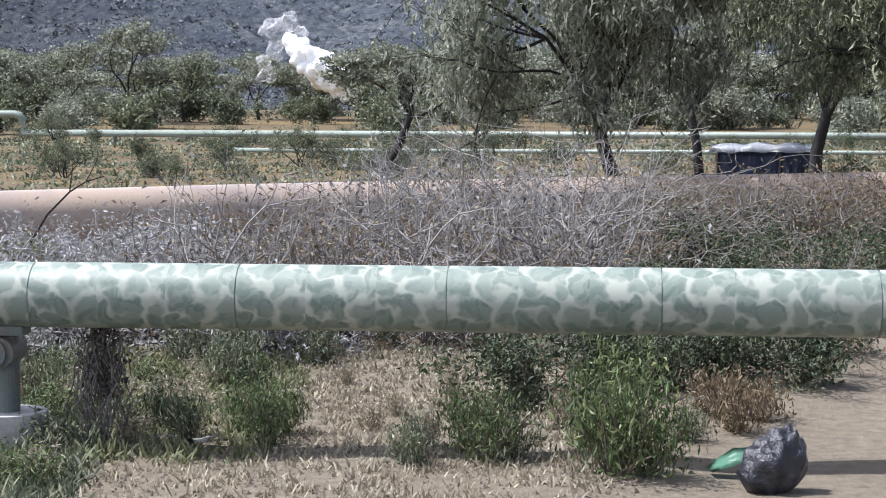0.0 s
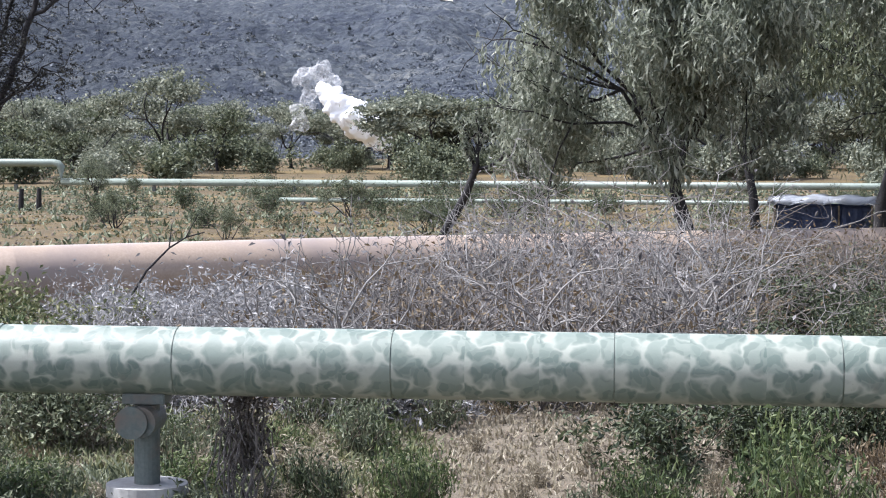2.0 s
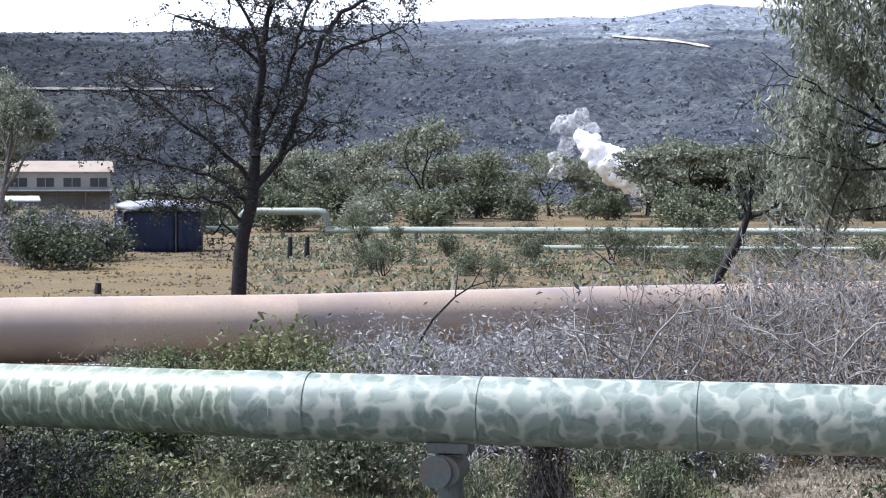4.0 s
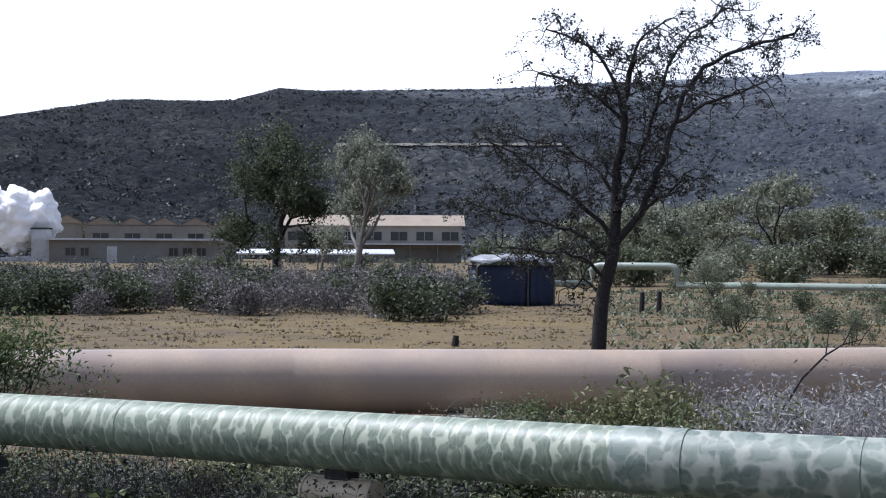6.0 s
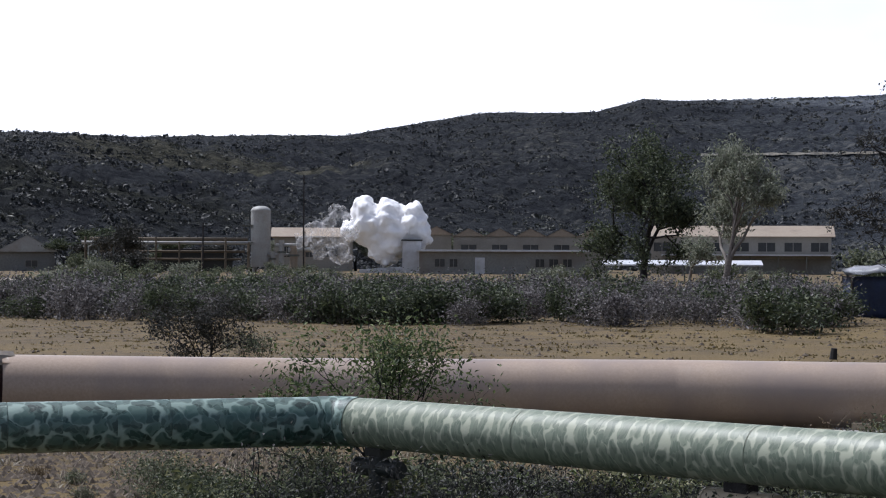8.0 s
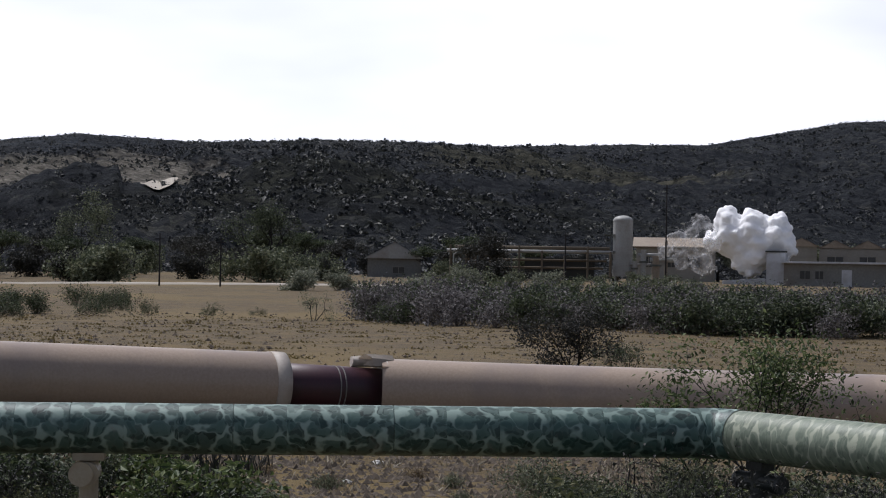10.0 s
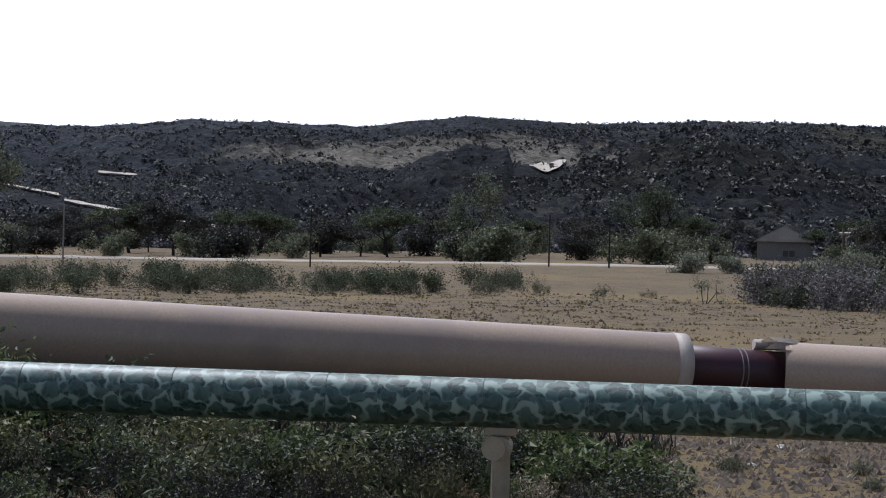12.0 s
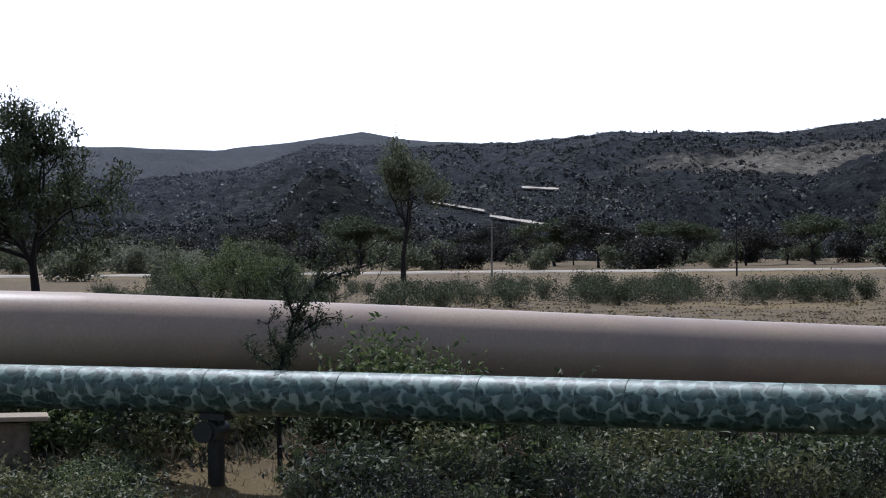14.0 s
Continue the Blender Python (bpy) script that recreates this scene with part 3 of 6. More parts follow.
    rr = 232 + q * (ridge_distance(a) * 1.01 - 232)
    fi, fj = np.interp(a, az, np.arange(len(az))), np.interp(rr, r, np.arange(len(r)))
    iu, ju = np.minimum(fi.astype(int), len(az) - 2), np.minimum(fj.astype(int), len(r) - 2)
    ti, tj = fi - iu, fj - ju
    on = lambda q: q[iu, ju] * (1 - ti) * (1 - tj) + q[iu + 1, ju] * ti * (1 - tj) + q[iu, ju + 1] * (1 - ti) * tj + q[iu + 1, ju + 1] * ti * tj
    cx, cy, cz = on(x), on(y), on(z)
    size = rng.uniform(0.4, 1.15, n) * np.where((a > 43) & (a < 54), 1.0, 0.8) * np.where(rr > 0.92 * ridge_distance(a), 0.6, 1.0) * (0.65 + rr / 900) * np.where(rng.random(n) < 0.06, 1.7, 1)
    m = 9
    off = rng.normal(size=(n, m, 3))
    off /= np.linalg.norm(off, axis=2)[..., None]
    off[..., 2] = np.abs(off[..., 2]) * 0.75
    c = np.stack([cx, cy, cz - 0.2], -1)[:, None] + off * size[:, None, None] * rng.uniform(0.5, 1, (n, m, 1))
    lift = np.degrees(np.arctan2(cz - 2.25, rr))
    dry = ((a > 54.3) & (a < 61.5) & (lift > 1.95) & (lift < 2.75)) | ((a > 38) & (a < 47) & (lift > 2.3) & (lift < 2.65))
    beside = lift - np.interp(a, [65.2, 67.0, 69.8, 71.6], [0.10, 0.36, 0.80, 1.25])
    cut = (a > 65) & (a < 71.8) & (beside > -0.3) & (beside < 0.05)
    keep = ~cut & (~dry & ~((a < 20) & (lift > 3.9))) | ~cut & (rng.random(n) < 0.25)
    # scrub on the farther slopes, which takes the haze-tinted leaf colour
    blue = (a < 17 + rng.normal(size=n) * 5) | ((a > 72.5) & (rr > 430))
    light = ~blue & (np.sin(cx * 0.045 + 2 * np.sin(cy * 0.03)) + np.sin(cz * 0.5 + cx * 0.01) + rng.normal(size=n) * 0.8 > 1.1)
    for pick, name, material, label in ((~blue & keep & ~light, "hillside_scrub", L_SCRUB, "near-black scrub crowded over the hillside"), (light & keep, "hillside_scrub", L_SCRUB_PALE, "grey-green scrub in drifts over the dark hillside"), (blue & keep, "hillside_scrub", L_SCRUB_HAZED, "scrub over the far hillsides, haze put into its blue-grey colour")):
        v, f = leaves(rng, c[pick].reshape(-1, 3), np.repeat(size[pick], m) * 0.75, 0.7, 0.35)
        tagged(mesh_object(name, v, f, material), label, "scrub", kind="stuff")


build_ground()
build_hills()


# ---- pipelines ----
def offset_frame(d):
    d = Vector(d).normalized()
    side = Vector((0, 0, 1)).cross(d).normalized()
    return d, side, d.cross(side)


def pipe_run(points, radius, sides, material, name, parent, label="", cap=True, along=None):
    """One bent pipe through the points as a single mesh with mitred joints."""
    P = [Vector(p) for p in points]
    rings = []
    for i, p in enumerate(P):
        d0 = (P[i] - P[i - 1]).normalized() if i else (P[1] - P[0]).normalized()
        d1 = (P[i + 1] - P[i]).normalized() if i < len(P) - 1 else d0
        d, side, up = offset_frame(d0 + d1)
        stretch = 1 / max(0.5, math.cos(d0.angle(d1) / 2)) if d0.angle(d1) > 1e-4 else 1
        rings.append([p + (side * math.cos(a) * stretch + up * math.sin(a)) * radius for a in (2 * math.pi * k / sides - math.pi / 2 for k in range(sides))])
    verts = [v for ring in rings for v in ring]
    faces = [[i * sides + k, i * sides + (k + 1) % sides, (i + 1) * sides + (k + 1) % sides, (i + 1) * sides + k] for i in range(len(P) - 1) for k in range(sides)]
    if cap:
        faces += [list(range(sides))[::-1], [(len(P) - 1) * sides + k for k in range(sides)]]
    ob = mesh_object(name, verts, faces, material, parent, label)
    ob.data.polygons.foreach_set("use_smooth", [len(p.vertices) == 4 for p in ob.data.polygons])
    if along is not None:
        # lengths along and round the pipe, for its paint
        far = [along]
        for a, b in zip(P, P[1:]):
            far.append(far[-1] + (b - a).length)
        layer = ob.data.uv_layers.new(name="UVMap")
        for p in ob.data.polygons:
            wrap = any(ob.data.loops[k].vertex_index % sides == 0 for k in p.loop_indices) and any(ob.data.loops[k].vertex_index % sides == sides - 1 for k in p.loop_indices)
            for k in p.loop_indices:
                i = ob.data.loops[k].vertex_index
                q = i % sides
                layer.data[k].uv = (far[i // sides], (sides if wrap and q == 0 else q) / sides * 2 * math.pi * radius)
    return ob


GREEN_R = 0.205
ELBOW, BEND, RIGHT_END, LEFT_END = Vector((-3.6, 10.81, 0.985)), Vector((-10.1, 12.05, 0.905)), Vector((11.0, 10.81, 0.99)), Vector((-27.0, -9.6, 0.93))


def lerp(a, b, t):
    return tuple(a[i] + (b[i] - a[i]) * t for i in range(3))


def build_green_pipeline():
    line = thing("camouflage_pipeline", pose(0, 0, 0), "insulated steam pipe painted in pale green camouflage blotches on low posts", "pipeline")
    rng = random.Random(4)
    for start, end, step, paint in ((RIGHT_END, ELBOW, 1.3, PAINT_PALE), (ELBOW, BEND, 2.17, PAINT_STREAK), (BEND, LEFT_END, 1.3, PAINT_TEAL)):
        length = (end - start).length
        cuts = [length]
        while cuts[-1] > 0.3:
            cuts.append(max(0.0, cuts[-1] - step))
        cuts = cuts[::-1]
        shift = 1.3 * 40 - length
        d = (end - start).normalized()
        for a, b in zip(cuts, cuts[1:]):
            r = GREEN_R + rng.uniform(-0.001, 0.002)
            pipe_run([start + d * (a + 0.004), start + d * (a + (b - a) * 0.5), start + d * (b - 0.004)], r, 40, paint, "cladding_sheet", line, cap=False, along=a + shift)
            pipe_run([start + d * (b - 0.03), start + d * (b + 0.03)], GREEN_R - 0.005, 40, paint, "joint_band", line, cap=False, along=b + shift)
    for p, d0, d1, paint in ((ELBOW, ELBOW - RIGHT_END, BEND - ELBOW, PAINT_PALE), (BEND, BEND - ELBOW, LEFT_END - BEND, PAINT_TEAL)):
        d0, d1 = d0.normalized(), d1.normalized()
        pts = [p - d0 * 0.22, p - d0 * 0.08 + (d1 - d0) * 0.01, p + d1 * 0.08 - (d1 - d0) * 0.01, p + d1 * 0.22]
        pipe_run(pts, GREEN_R + 0.006, 40, paint, "elbow", line, cap=False, along=0.0)


def pipe_support(p, d, style):
    """A post under the pipe at p; d: the pipe's direction."""
    p = Vector(p)
    base = gz(p.x, p.y)
    turn = math.degrees(math.atan2(d[1], d[0]))
    metal = {"round": GREY_STEEL, "tan": TAN_STEEL, "tee": DARK_STEEL, "dark": DARK_STEEL, "tan_disc": TAN_STEEL}[style]
    text = {"round": "grey steel post with round end plate on concrete plinth", "tan": "tan painted post with a thick horizontal roller drum", "tee": "dark green steel tee post under a pipe bend", "dark": "dark steel pipe post among weeds", "tan_disc": "tan steel post with a round end plate"}[style]
    s = thing("pipe_support", pose(p.x, p.y, base, 0, 0, turn), text, "pipe support", "posts under the camouflage pipe")
    low = p.z - GREEN_R - base
    if style == "round":
        part("plinth", rod(bmesh.new(), (0, 0, -0.15), (0, 0, 0.24), 0.26, 0.245, 28), CONCRETE, s, "round concrete plinth")
    part("column", rod(bmesh.new(), (0, 0, -0.1), (0, 0, low - 0.06), 0.078, None, 20), metal, s, shade=False)
    if style in ("round", "tan_disc", "dark"):
        bm = bmesh.new()
        rod(bm, (0, -0.12, low - 0.15), (0, 0.16, low - 0.15), 0.092, None, 24)
        part("head", bm, metal, s)
        for y in (0.16, -0.145):
            part("end_plate", rod(bmesh.new(), (0.05, y, low - 0.15), (0.05, y + 0.025, low - 0.15), 0.098, None, 24), metal, s)
        box_m = bmesh.new()
        box(box_m, -0.13, -0.09, low - 0.05, 0.13, 0.09, low + 0.012, 0.006)
        part("saddle", box_m, metal, s)
    else:
        half, rad = (0.27, 0.115) if style == "tan" else (0.24, 0.075)
        part("drum", rod(bmesh.new(), (-half, 0, low - 0.16), (half, 0, low - 0.16), rad, None, 24), metal, s)
        for sx in (-1, 1):
            part("drum_cap", rod(bmesh.new(), (sx * half, 0, low - 0.16), (sx * (half + 0.03), 0, low - 0.16), rad * 1.06, rad * 0.96, 24), metal, s)
        bm = bmesh.new()
        box(bm, -0.1, -0.07, low - 0.06, 0.1, 0.07, low + 0.012, 0.006)
        part("saddle", bm, BARK if style == "tan" else metal, s)


build_green_pipeline()
LEG2, LEG3 = BEND - ELBOW, LEFT_END - BEND
pipe_support((-2.5, 10.81, 0.985), (-1, 0, 0), "round")
pipe_support((5.2, 10.81, 0.985), (-1, 0, 0), "round")
pipe_support(ELBOW + LEG2 * 0.37, LEG2, "tan")
pipe_support(ELBOW + LEG2 * 0.93, LEG2, "tee")
pipe_support(BEND + LEG3 * 0.19, LEG3, "tan_disc")
pipe_support(BEND + LEG3 * 0.43, LEG3, "dark")

BROWN_R = 0.415
BROWN = [(-40, 42, 1.0), (-20, 36, 1.0), (-7, 30.5, 1.0), (8, 26, 1.0), (17, 24, 1.0), (28, 24, 0.99), (39, 24, 0.985), (48.5, 23.6, 1.07)]
BROWN_LEFT = [(51.6, 23.1, 1.155), (58.8, 22.2, 1.29), (64.5, 21.4, 1.40), (73.8, 20.3, 1.59), (83.6, 19.5, 1.77), (96, 19.5, 1.9)]


def brown_point(row):
    x, y = polar(row[0], row[1])
    return Vector((x, y, row[2] - BROWN_R))


def glide(points, step):
    """Points along a smooth curve through the given ones, about step apart."""
    P = [points[0] * 2 - points[1], *points, points[-1] * 2 - points[-2]]
    out = []
    for p0, p1, p2, p3 in zip(P, P[1:], P[2:], P[3:]):
        n = max(1, round((p2 - p1).length / step))
        for k in range(n):
            t = k / n
            out.append(0.5 * (2 * p1 + (p2 - p0) * t + (2 * p0 - 5 * p1 + 4 * p2 - p3) * t * t + (3 * p1 - p0 - 3 * p2 + p3) * t ** 3))
    return out + [points[-1]]


def sheet_between(P, i, radius, sides, material, name, parent):
    """The sheet from point i to the next of a bent pipe, mitred at both ends."""
    rings = []
    for j in (i, i + 1):
        d = (P[min(j + 1, len(P) - 1)] - P[max(j - 1, 0)]).normalized()
        d, side, up = offset_frame(d)
        rings.append([P[j] + (side * math.cos(a) + up * math.sin(a)) * radius for a in (2 * math.pi * k / sides for k in range(sides))])
    faces = [[k, (k + 1) % sides, sides + (k + 1) % sides, sides + k] for k in range(sides)]
    return mesh_object(name, rings[0] + rings[1], faces, material, parent, shade=True)


def build_brown_pipeline():
    line = thing("brown_pipeline", pose(0, 0, 0), "large brown insulated steam pipe with a stretch of bare maroon steel", "pipeline")
    right, left = [brown_point(r) for r in BROWN], [brown_point(r) for r in BROWN_LEFT]
    for run in (right, left):
        P = glide(run, 2.4)
        for i in range(len(P) - 1):
            sheet_between(P, i, BROWN_R, 48, BROWN_CLAD, "cladding_sheet", line)
            if 0 < i:
                d = (P[i + 1] - P[i - 1]).normalized()
                pipe_run([P[i] - d * 0.016, P[i] + d * 0.016], BROWN_R + 0.0025, 48, BROWN_CLAD, "joint_band", line, cap=False)
    a, b = right[-1], left[0]
    d = (b - a).normalized()
    inner = BROWN_R - 0.125
    pipe_run([a - d * 0.6, b + d * 0.6], inner, 40, MAROON, "bare_pipe", line, "bare maroon primed steel pipe")
    pipe_run([b - d * 0.02, b + d * 0.16], BROWN_R + 0.008, 48, BAND, "end_band", line, "cream insulation end band")
    pipe_run([b - d * 0.035, b - d * 0.02], BROWN_R - 0.02, 48, BAND, "insulation_face", line)
    pipe_run([a - d * 0.05, a + d * 0.02], BROWN_R + 0.006, 48, BAND, "end_band", line, "frayed cream insulation end")
    # torn flap of sheet over the top of the bare pipe
    bm = bmesh.new()
    side, up = offset_frame(d)[1:]
    cols = []
    for i in range(9):
        ang = radians(50 + 80 * i / 8)
        rr = BROWN_R + 0.01 - 0.05 * math.sin(i * 1.7)
        cols.append([bm.verts.new(a + d * t + (side * math.cos(ang) + up * math.sin(ang)) * (rr - 0.03 * t * math.sin(i * 2.3) + 0.02 * t)) for t in (-0.1, 0.12, 0.27 + 0.08 * math.sin(i * 2.1))])
    for c0, c1 in zip(cols, cols[1:]):
        for k in range(2):
            bm.faces.new([c0[k], c0[k + 1], c1[k + 1], c1[k]])
    bmesh.ops.solidify(bm, geom=bm.faces[:], thickness=0.035)
    part("torn_flap", bm, BAND, line, "torn cream insulation flap")
    bm = bmesh.new()
    rod(bm, a - d * 0.08 + up * (BROWN_R - 0.035) - side * 0.05, a + d * 0.40 + up * (BROWN_R - 0.06) - side * 0.05, 0.075, 0.06, 14)
    for v in bm.verts:
        v.co += Vector((noise.noise(v.co * 9), noise.noise(v.co * 9 + Vector((5, 0, 0))), noise.noise(v.co * 9 + Vector((0, 7, 0))))) * 0.03
    part("rolled_flap", bm, BAND, line, "rolled-back cream insulation")
    for t in (0.42, 0.47):
        pipe_run([a + (b - a) * t, a + (b - a) * t + d * 0.015], inner + 0.006, 32, BARK_PALE, "tie_wire", line)


build_brown_pipeline()
for az, d in ((-3.2, 28.9), (22.5, 23.75), (44, 23.8), (70, 20.7)):
    x, y = polar(az, d)
    s = thing("sleeper_support", pose(x, y, gz(x, y), 0, 0, az), "low concrete sleeper under the brown pipe", "pipe support", "sleepers under the brown pipe")
    bm = bmesh.new()
    box(bm, -0.35, -0.55, -0.2, 0.35, 0.55, max(0.12, 0.16), 0.02)
    part("block", bm, CONCRETE, s)
    bm = bmesh.new()
    box(bm, -0.12, -0.4, 0.16, 0.12, 0.4, 0.24, 0.01)
    part("shoe", bm, TIMBER, s)


def far_pipes():
    line = thing("far_pipeline", pose(0, 0, 0), "sage green pipe running across the flats with an upright expansion loop", "pipeline", "pipes across the flats")
    z = 0.45
    pipe_run([(-62, 92, z), (-32.2, 90, z)], 0.17, 20, FAR_PIPE, "pipe", line)
    pipe_run([(-27.7, 90, z), (70, 90, z)], 0.17, 20, FAR_PIPE, "pipe", line)
    pipe_run([(-32.2, 90, z), (-32.2, 90, 1.15), (-32.0, 90, 1.33), (-31.75, 90, 1.38), (-28.1, 90, 1.38), (-27.85, 90, 1.33), (-27.7, 90, 1.15), (-27.7, 90, z)], 0.19, 20, FAR_PIPE, "expansion_loop", line)
    for x in range(-58, 70, 7):
        bm = bmesh.new()
        box(bm, x - 0.08, 89.9, -0.05, x + 0.08, 90.1, z - 0.15, 0.01)
        part("post", bm, GREY_STEEL, line)
    low = thing("low_far_pipeline", pose(0, 0, 0), "thin pale green pipe lying low across the flats", "pipeline", "pipes across the flats")
    pipe_run([(-13, 70, 0.22), (50, 70, 0.22)], 0.085, 16, FAR_PIPE, "pipe", low)
    for x in range(-12, 50, 6):
        bm = bmesh.new()
        box(bm, x - 0.06, 69.92, -0.05, x + 0.06, 70.08, 0.15, 0.01)
        part("post", bm, GREY_STEEL, low)


far_pipes()


# ---- trees and bushes ----
def wood_mesh(name, segs, material, parent, sides=5, label=""):
    v, f = tubes(segs, sides)
    return mesh_object(name, v, f, material, parent, label, shade=True)


def foliage_mesh(name, rng, pts, size, material, parent, aspect=0.45, up=0.3, droop=0.0, label=""):
    v, f = leaves(rng, pts, size, aspect, up, droop)
    return mesh_object(name, v, f, material, parent, label)


def at_place(az, d, z=None, turn=None, scale=1.0):
    x, y = polar(az, d)
    return pose(x, y, gz(x, y) if z is None else z, 0, 0, az if turn is None else turn) @ Matrix.Scale(scale, 4)


def bush(name, m, seed, w, h, leaf, twig, n, size, label, category="bush", group="", stems=9, depth=2, spread=0.5, twigr=0.012, aspect=0.45, up=0.3, droop=0.0, fill=0.12):
    """A many-stemmed bush about w wide and h high."""
    rng = np.random.default_rng(seed)
    b = thing(name, m, label, category, group)
    segs, tips = [], []
    for i in range(stems):
        a, lean = rng.uniform(0, 6.28), rng.uniform(0.1, 1.0)
        d = np.array([math.cos(a) * lean * w / 2, math.sin(a) * lean * w / 2, h * 0.55])
        L = np.linalg.norm(d) * 0.62
        s, t = branching(rng, (rng.normal() * w * 0.04, rng.normal() * w * 0.04, -0.03), d / np.linalg.norm(d), L, twigr, depth, spread, (2, 3), 0.62, 0.08)
        segs += s
        tips.append(t)
    tips = np.concatenate(tips)
    wood_mesh("branchwork", segs, twig, b, 4)
    if n:
        pts = cloud_points(rng, tips, n, fill * min(w, h))
        pts[:, 2] = np.abs(pts[:, 2]) + 0.01
        foliage_mesh("foliage", rng, pts, size, leaf, b, aspect, up, droop)
    return b


def tree(name, m, seed, h, trunk_h, trunk_r, leaf, bark, n, size, label, lean=(0, 0), depth=3, spread=0.65, kids=(2, 4), shrink=0.7, up=0.1, fill=0.25, aspect=0.45, droop=0.0, limb=None, group="", face=0.3, flat=None):
    rng = np.random.default_rng(seed)
    t = thing(name, m, label, "tree", group)
    top = np.array([lean[0], lean[1], trunk_h])
    mid = top * 0.5 + rng.normal(size=3) * 0.04 * trunk_h
    trunk = [(0, 0, -0.1, *mid, trunk_r * 1.15, trunk_r * 0.92), (*mid, *top, trunk_r * 0.92, trunk_r * 0.75)]
    segs, tips = [], []
    limb = limb or (h - trunk_h) * 0.5
    for k in range(rng.integers(kids[0], kids[1] + 1) + 1):
        d = np.array([*(rng.normal(size=2) * spread), 0.8])
        s, q = branching(rng, top * rng.uniform(0.8, 1.0), d / np.linalg.norm(d), limb * rng.uniform(0.8, 1.1), trunk_r * 0.55, depth, spread, kids, shrink, up)
        segs += s
        tips.append(q)
    tips = np.concatenate(tips)
    wood_mesh("trunk", trunk, bark, t, 10)
    wood_mesh("branchwork", segs, bark, t, 5)
    if n:
        pts = cloud_points(rng, tips, n, fill)
        if flat:
            pts[:, 2] = flat + (pts[:, 2] - flat) * 0.45
        foliage_mesh("crown", rng, pts, size, leaf, t, aspect, face, droop)
    return t



# ---- trees beyond the pipes ----
def acacia_flat(seed, h, w, leaf, label, n=4200, size=0.27):
    """A flat-topped thorn tree, built at the origin."""
    return tree("flat_topped_acacia", pose(0, 0, -500), seed, h, h * 0.32, 0.05 + h * 0.018, leaf, BARK, n, size, label, (0.1 * h * math.sin(seed), 0), 3, 0.85, (2, 3), 0.66, 0.02, w * 0.075, 0.5, 0.0, w * 0.36, "thorn trees on the flats", 0.4, h * 0.85)


def scatter(protos, rng, count, az0, az1, d0, d1, s0, s1, keep=None):
    """Copies of a few kinds over a stretch of ground."""
    made = 0
    while made < count:
        az, d = rng.uniform(az0, az1), rng.uniform(d0, d1)
        if keep and not keep(az, d):
            continue
        x, y = polar(az, d)
        s = rng.uniform(s0, s1)
        copy_thing(protos[rng.integers(len(protos))], pose(x, y, gz(x, y) - 0.03, 0, 0, rng.uniform(0, 360)) @ Matrix.Diagonal((s * rng.uniform(0.85, 1.2), s * rng.uniform(0.85, 1.2), s, 1)))
        made += 1


def drop_proto(protos):
    for p in protos:
        for o in (*p.children_recursive, p):
            bpy.data.objects.remove(o)


rng = np.random.default_rng(21)
belt = [acacia_flat(31, 6.0, 7.0, L_BELT, "grey-green flat-topped thorn tree in the valley"), acacia_flat(32, 5.2, 6.0, L_BELT, "olive thorn tree with a spreading crown"),
        acacia_flat(33, 6.8, 6.5, L_BELT, "tall grey-green thorn tree"), acacia_flat(34, 4.2, 6.0, L_OLIVE, "low olive thorn tree"), acacia_flat(35, 5.0, 5.0, L_BELT, "pale olive thorn tree")]
round_bush = [bush("thicket_bush", pose(0, 0, -500), 41, 4.0, 2.6, L_BELT, STEM_BROWN, 3400, 0.26, "grey-green thicket bush on the flats", "bush", "thicket bushes", 10, 2, 0.6, 0.03),
              bush("thicket_bush", pose(0, 0, -500), 42, 4.5, 2.2, L_OLIVE, STEM_BROWN, 3400, 0.26, "dark olive thicket bush on the flats", "bush", "thicket bushes", 10, 2, 0.6, 0.03)]
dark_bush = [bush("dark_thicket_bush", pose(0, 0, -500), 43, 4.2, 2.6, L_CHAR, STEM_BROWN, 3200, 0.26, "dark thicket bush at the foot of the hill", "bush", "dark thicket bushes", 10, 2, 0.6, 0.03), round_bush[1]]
scatter(belt, rng, 85, -13, 20.5, 120, 215, 0.8, 1.25, lambda a, d: d > 128 + 12 * math.sin(a) and not (6.6 < a < 10.8 and d < 152))
scatter(round_bush, rng, 70, -13, 22, 104, 190, 0.7, 1.25, lambda a, d: not (6.6 < a < 10.8 and d < 152))
copy_thing(round_bush[1], at_place(8.35, 140, None, 30, 0.85))
scatter(belt[3:] + belt[1:2], rng, 10, 28, 41, 215, 232, 0.7, 1.0)
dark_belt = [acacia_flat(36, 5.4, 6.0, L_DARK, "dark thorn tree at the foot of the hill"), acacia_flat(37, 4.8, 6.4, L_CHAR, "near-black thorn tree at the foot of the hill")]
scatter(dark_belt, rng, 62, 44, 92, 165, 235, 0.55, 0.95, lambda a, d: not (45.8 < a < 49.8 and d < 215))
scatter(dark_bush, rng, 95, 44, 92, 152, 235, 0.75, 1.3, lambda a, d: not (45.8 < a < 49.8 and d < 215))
scatter(round_bush, rng, 26, 76, 92, 90, 170, 0.6, 0.95)

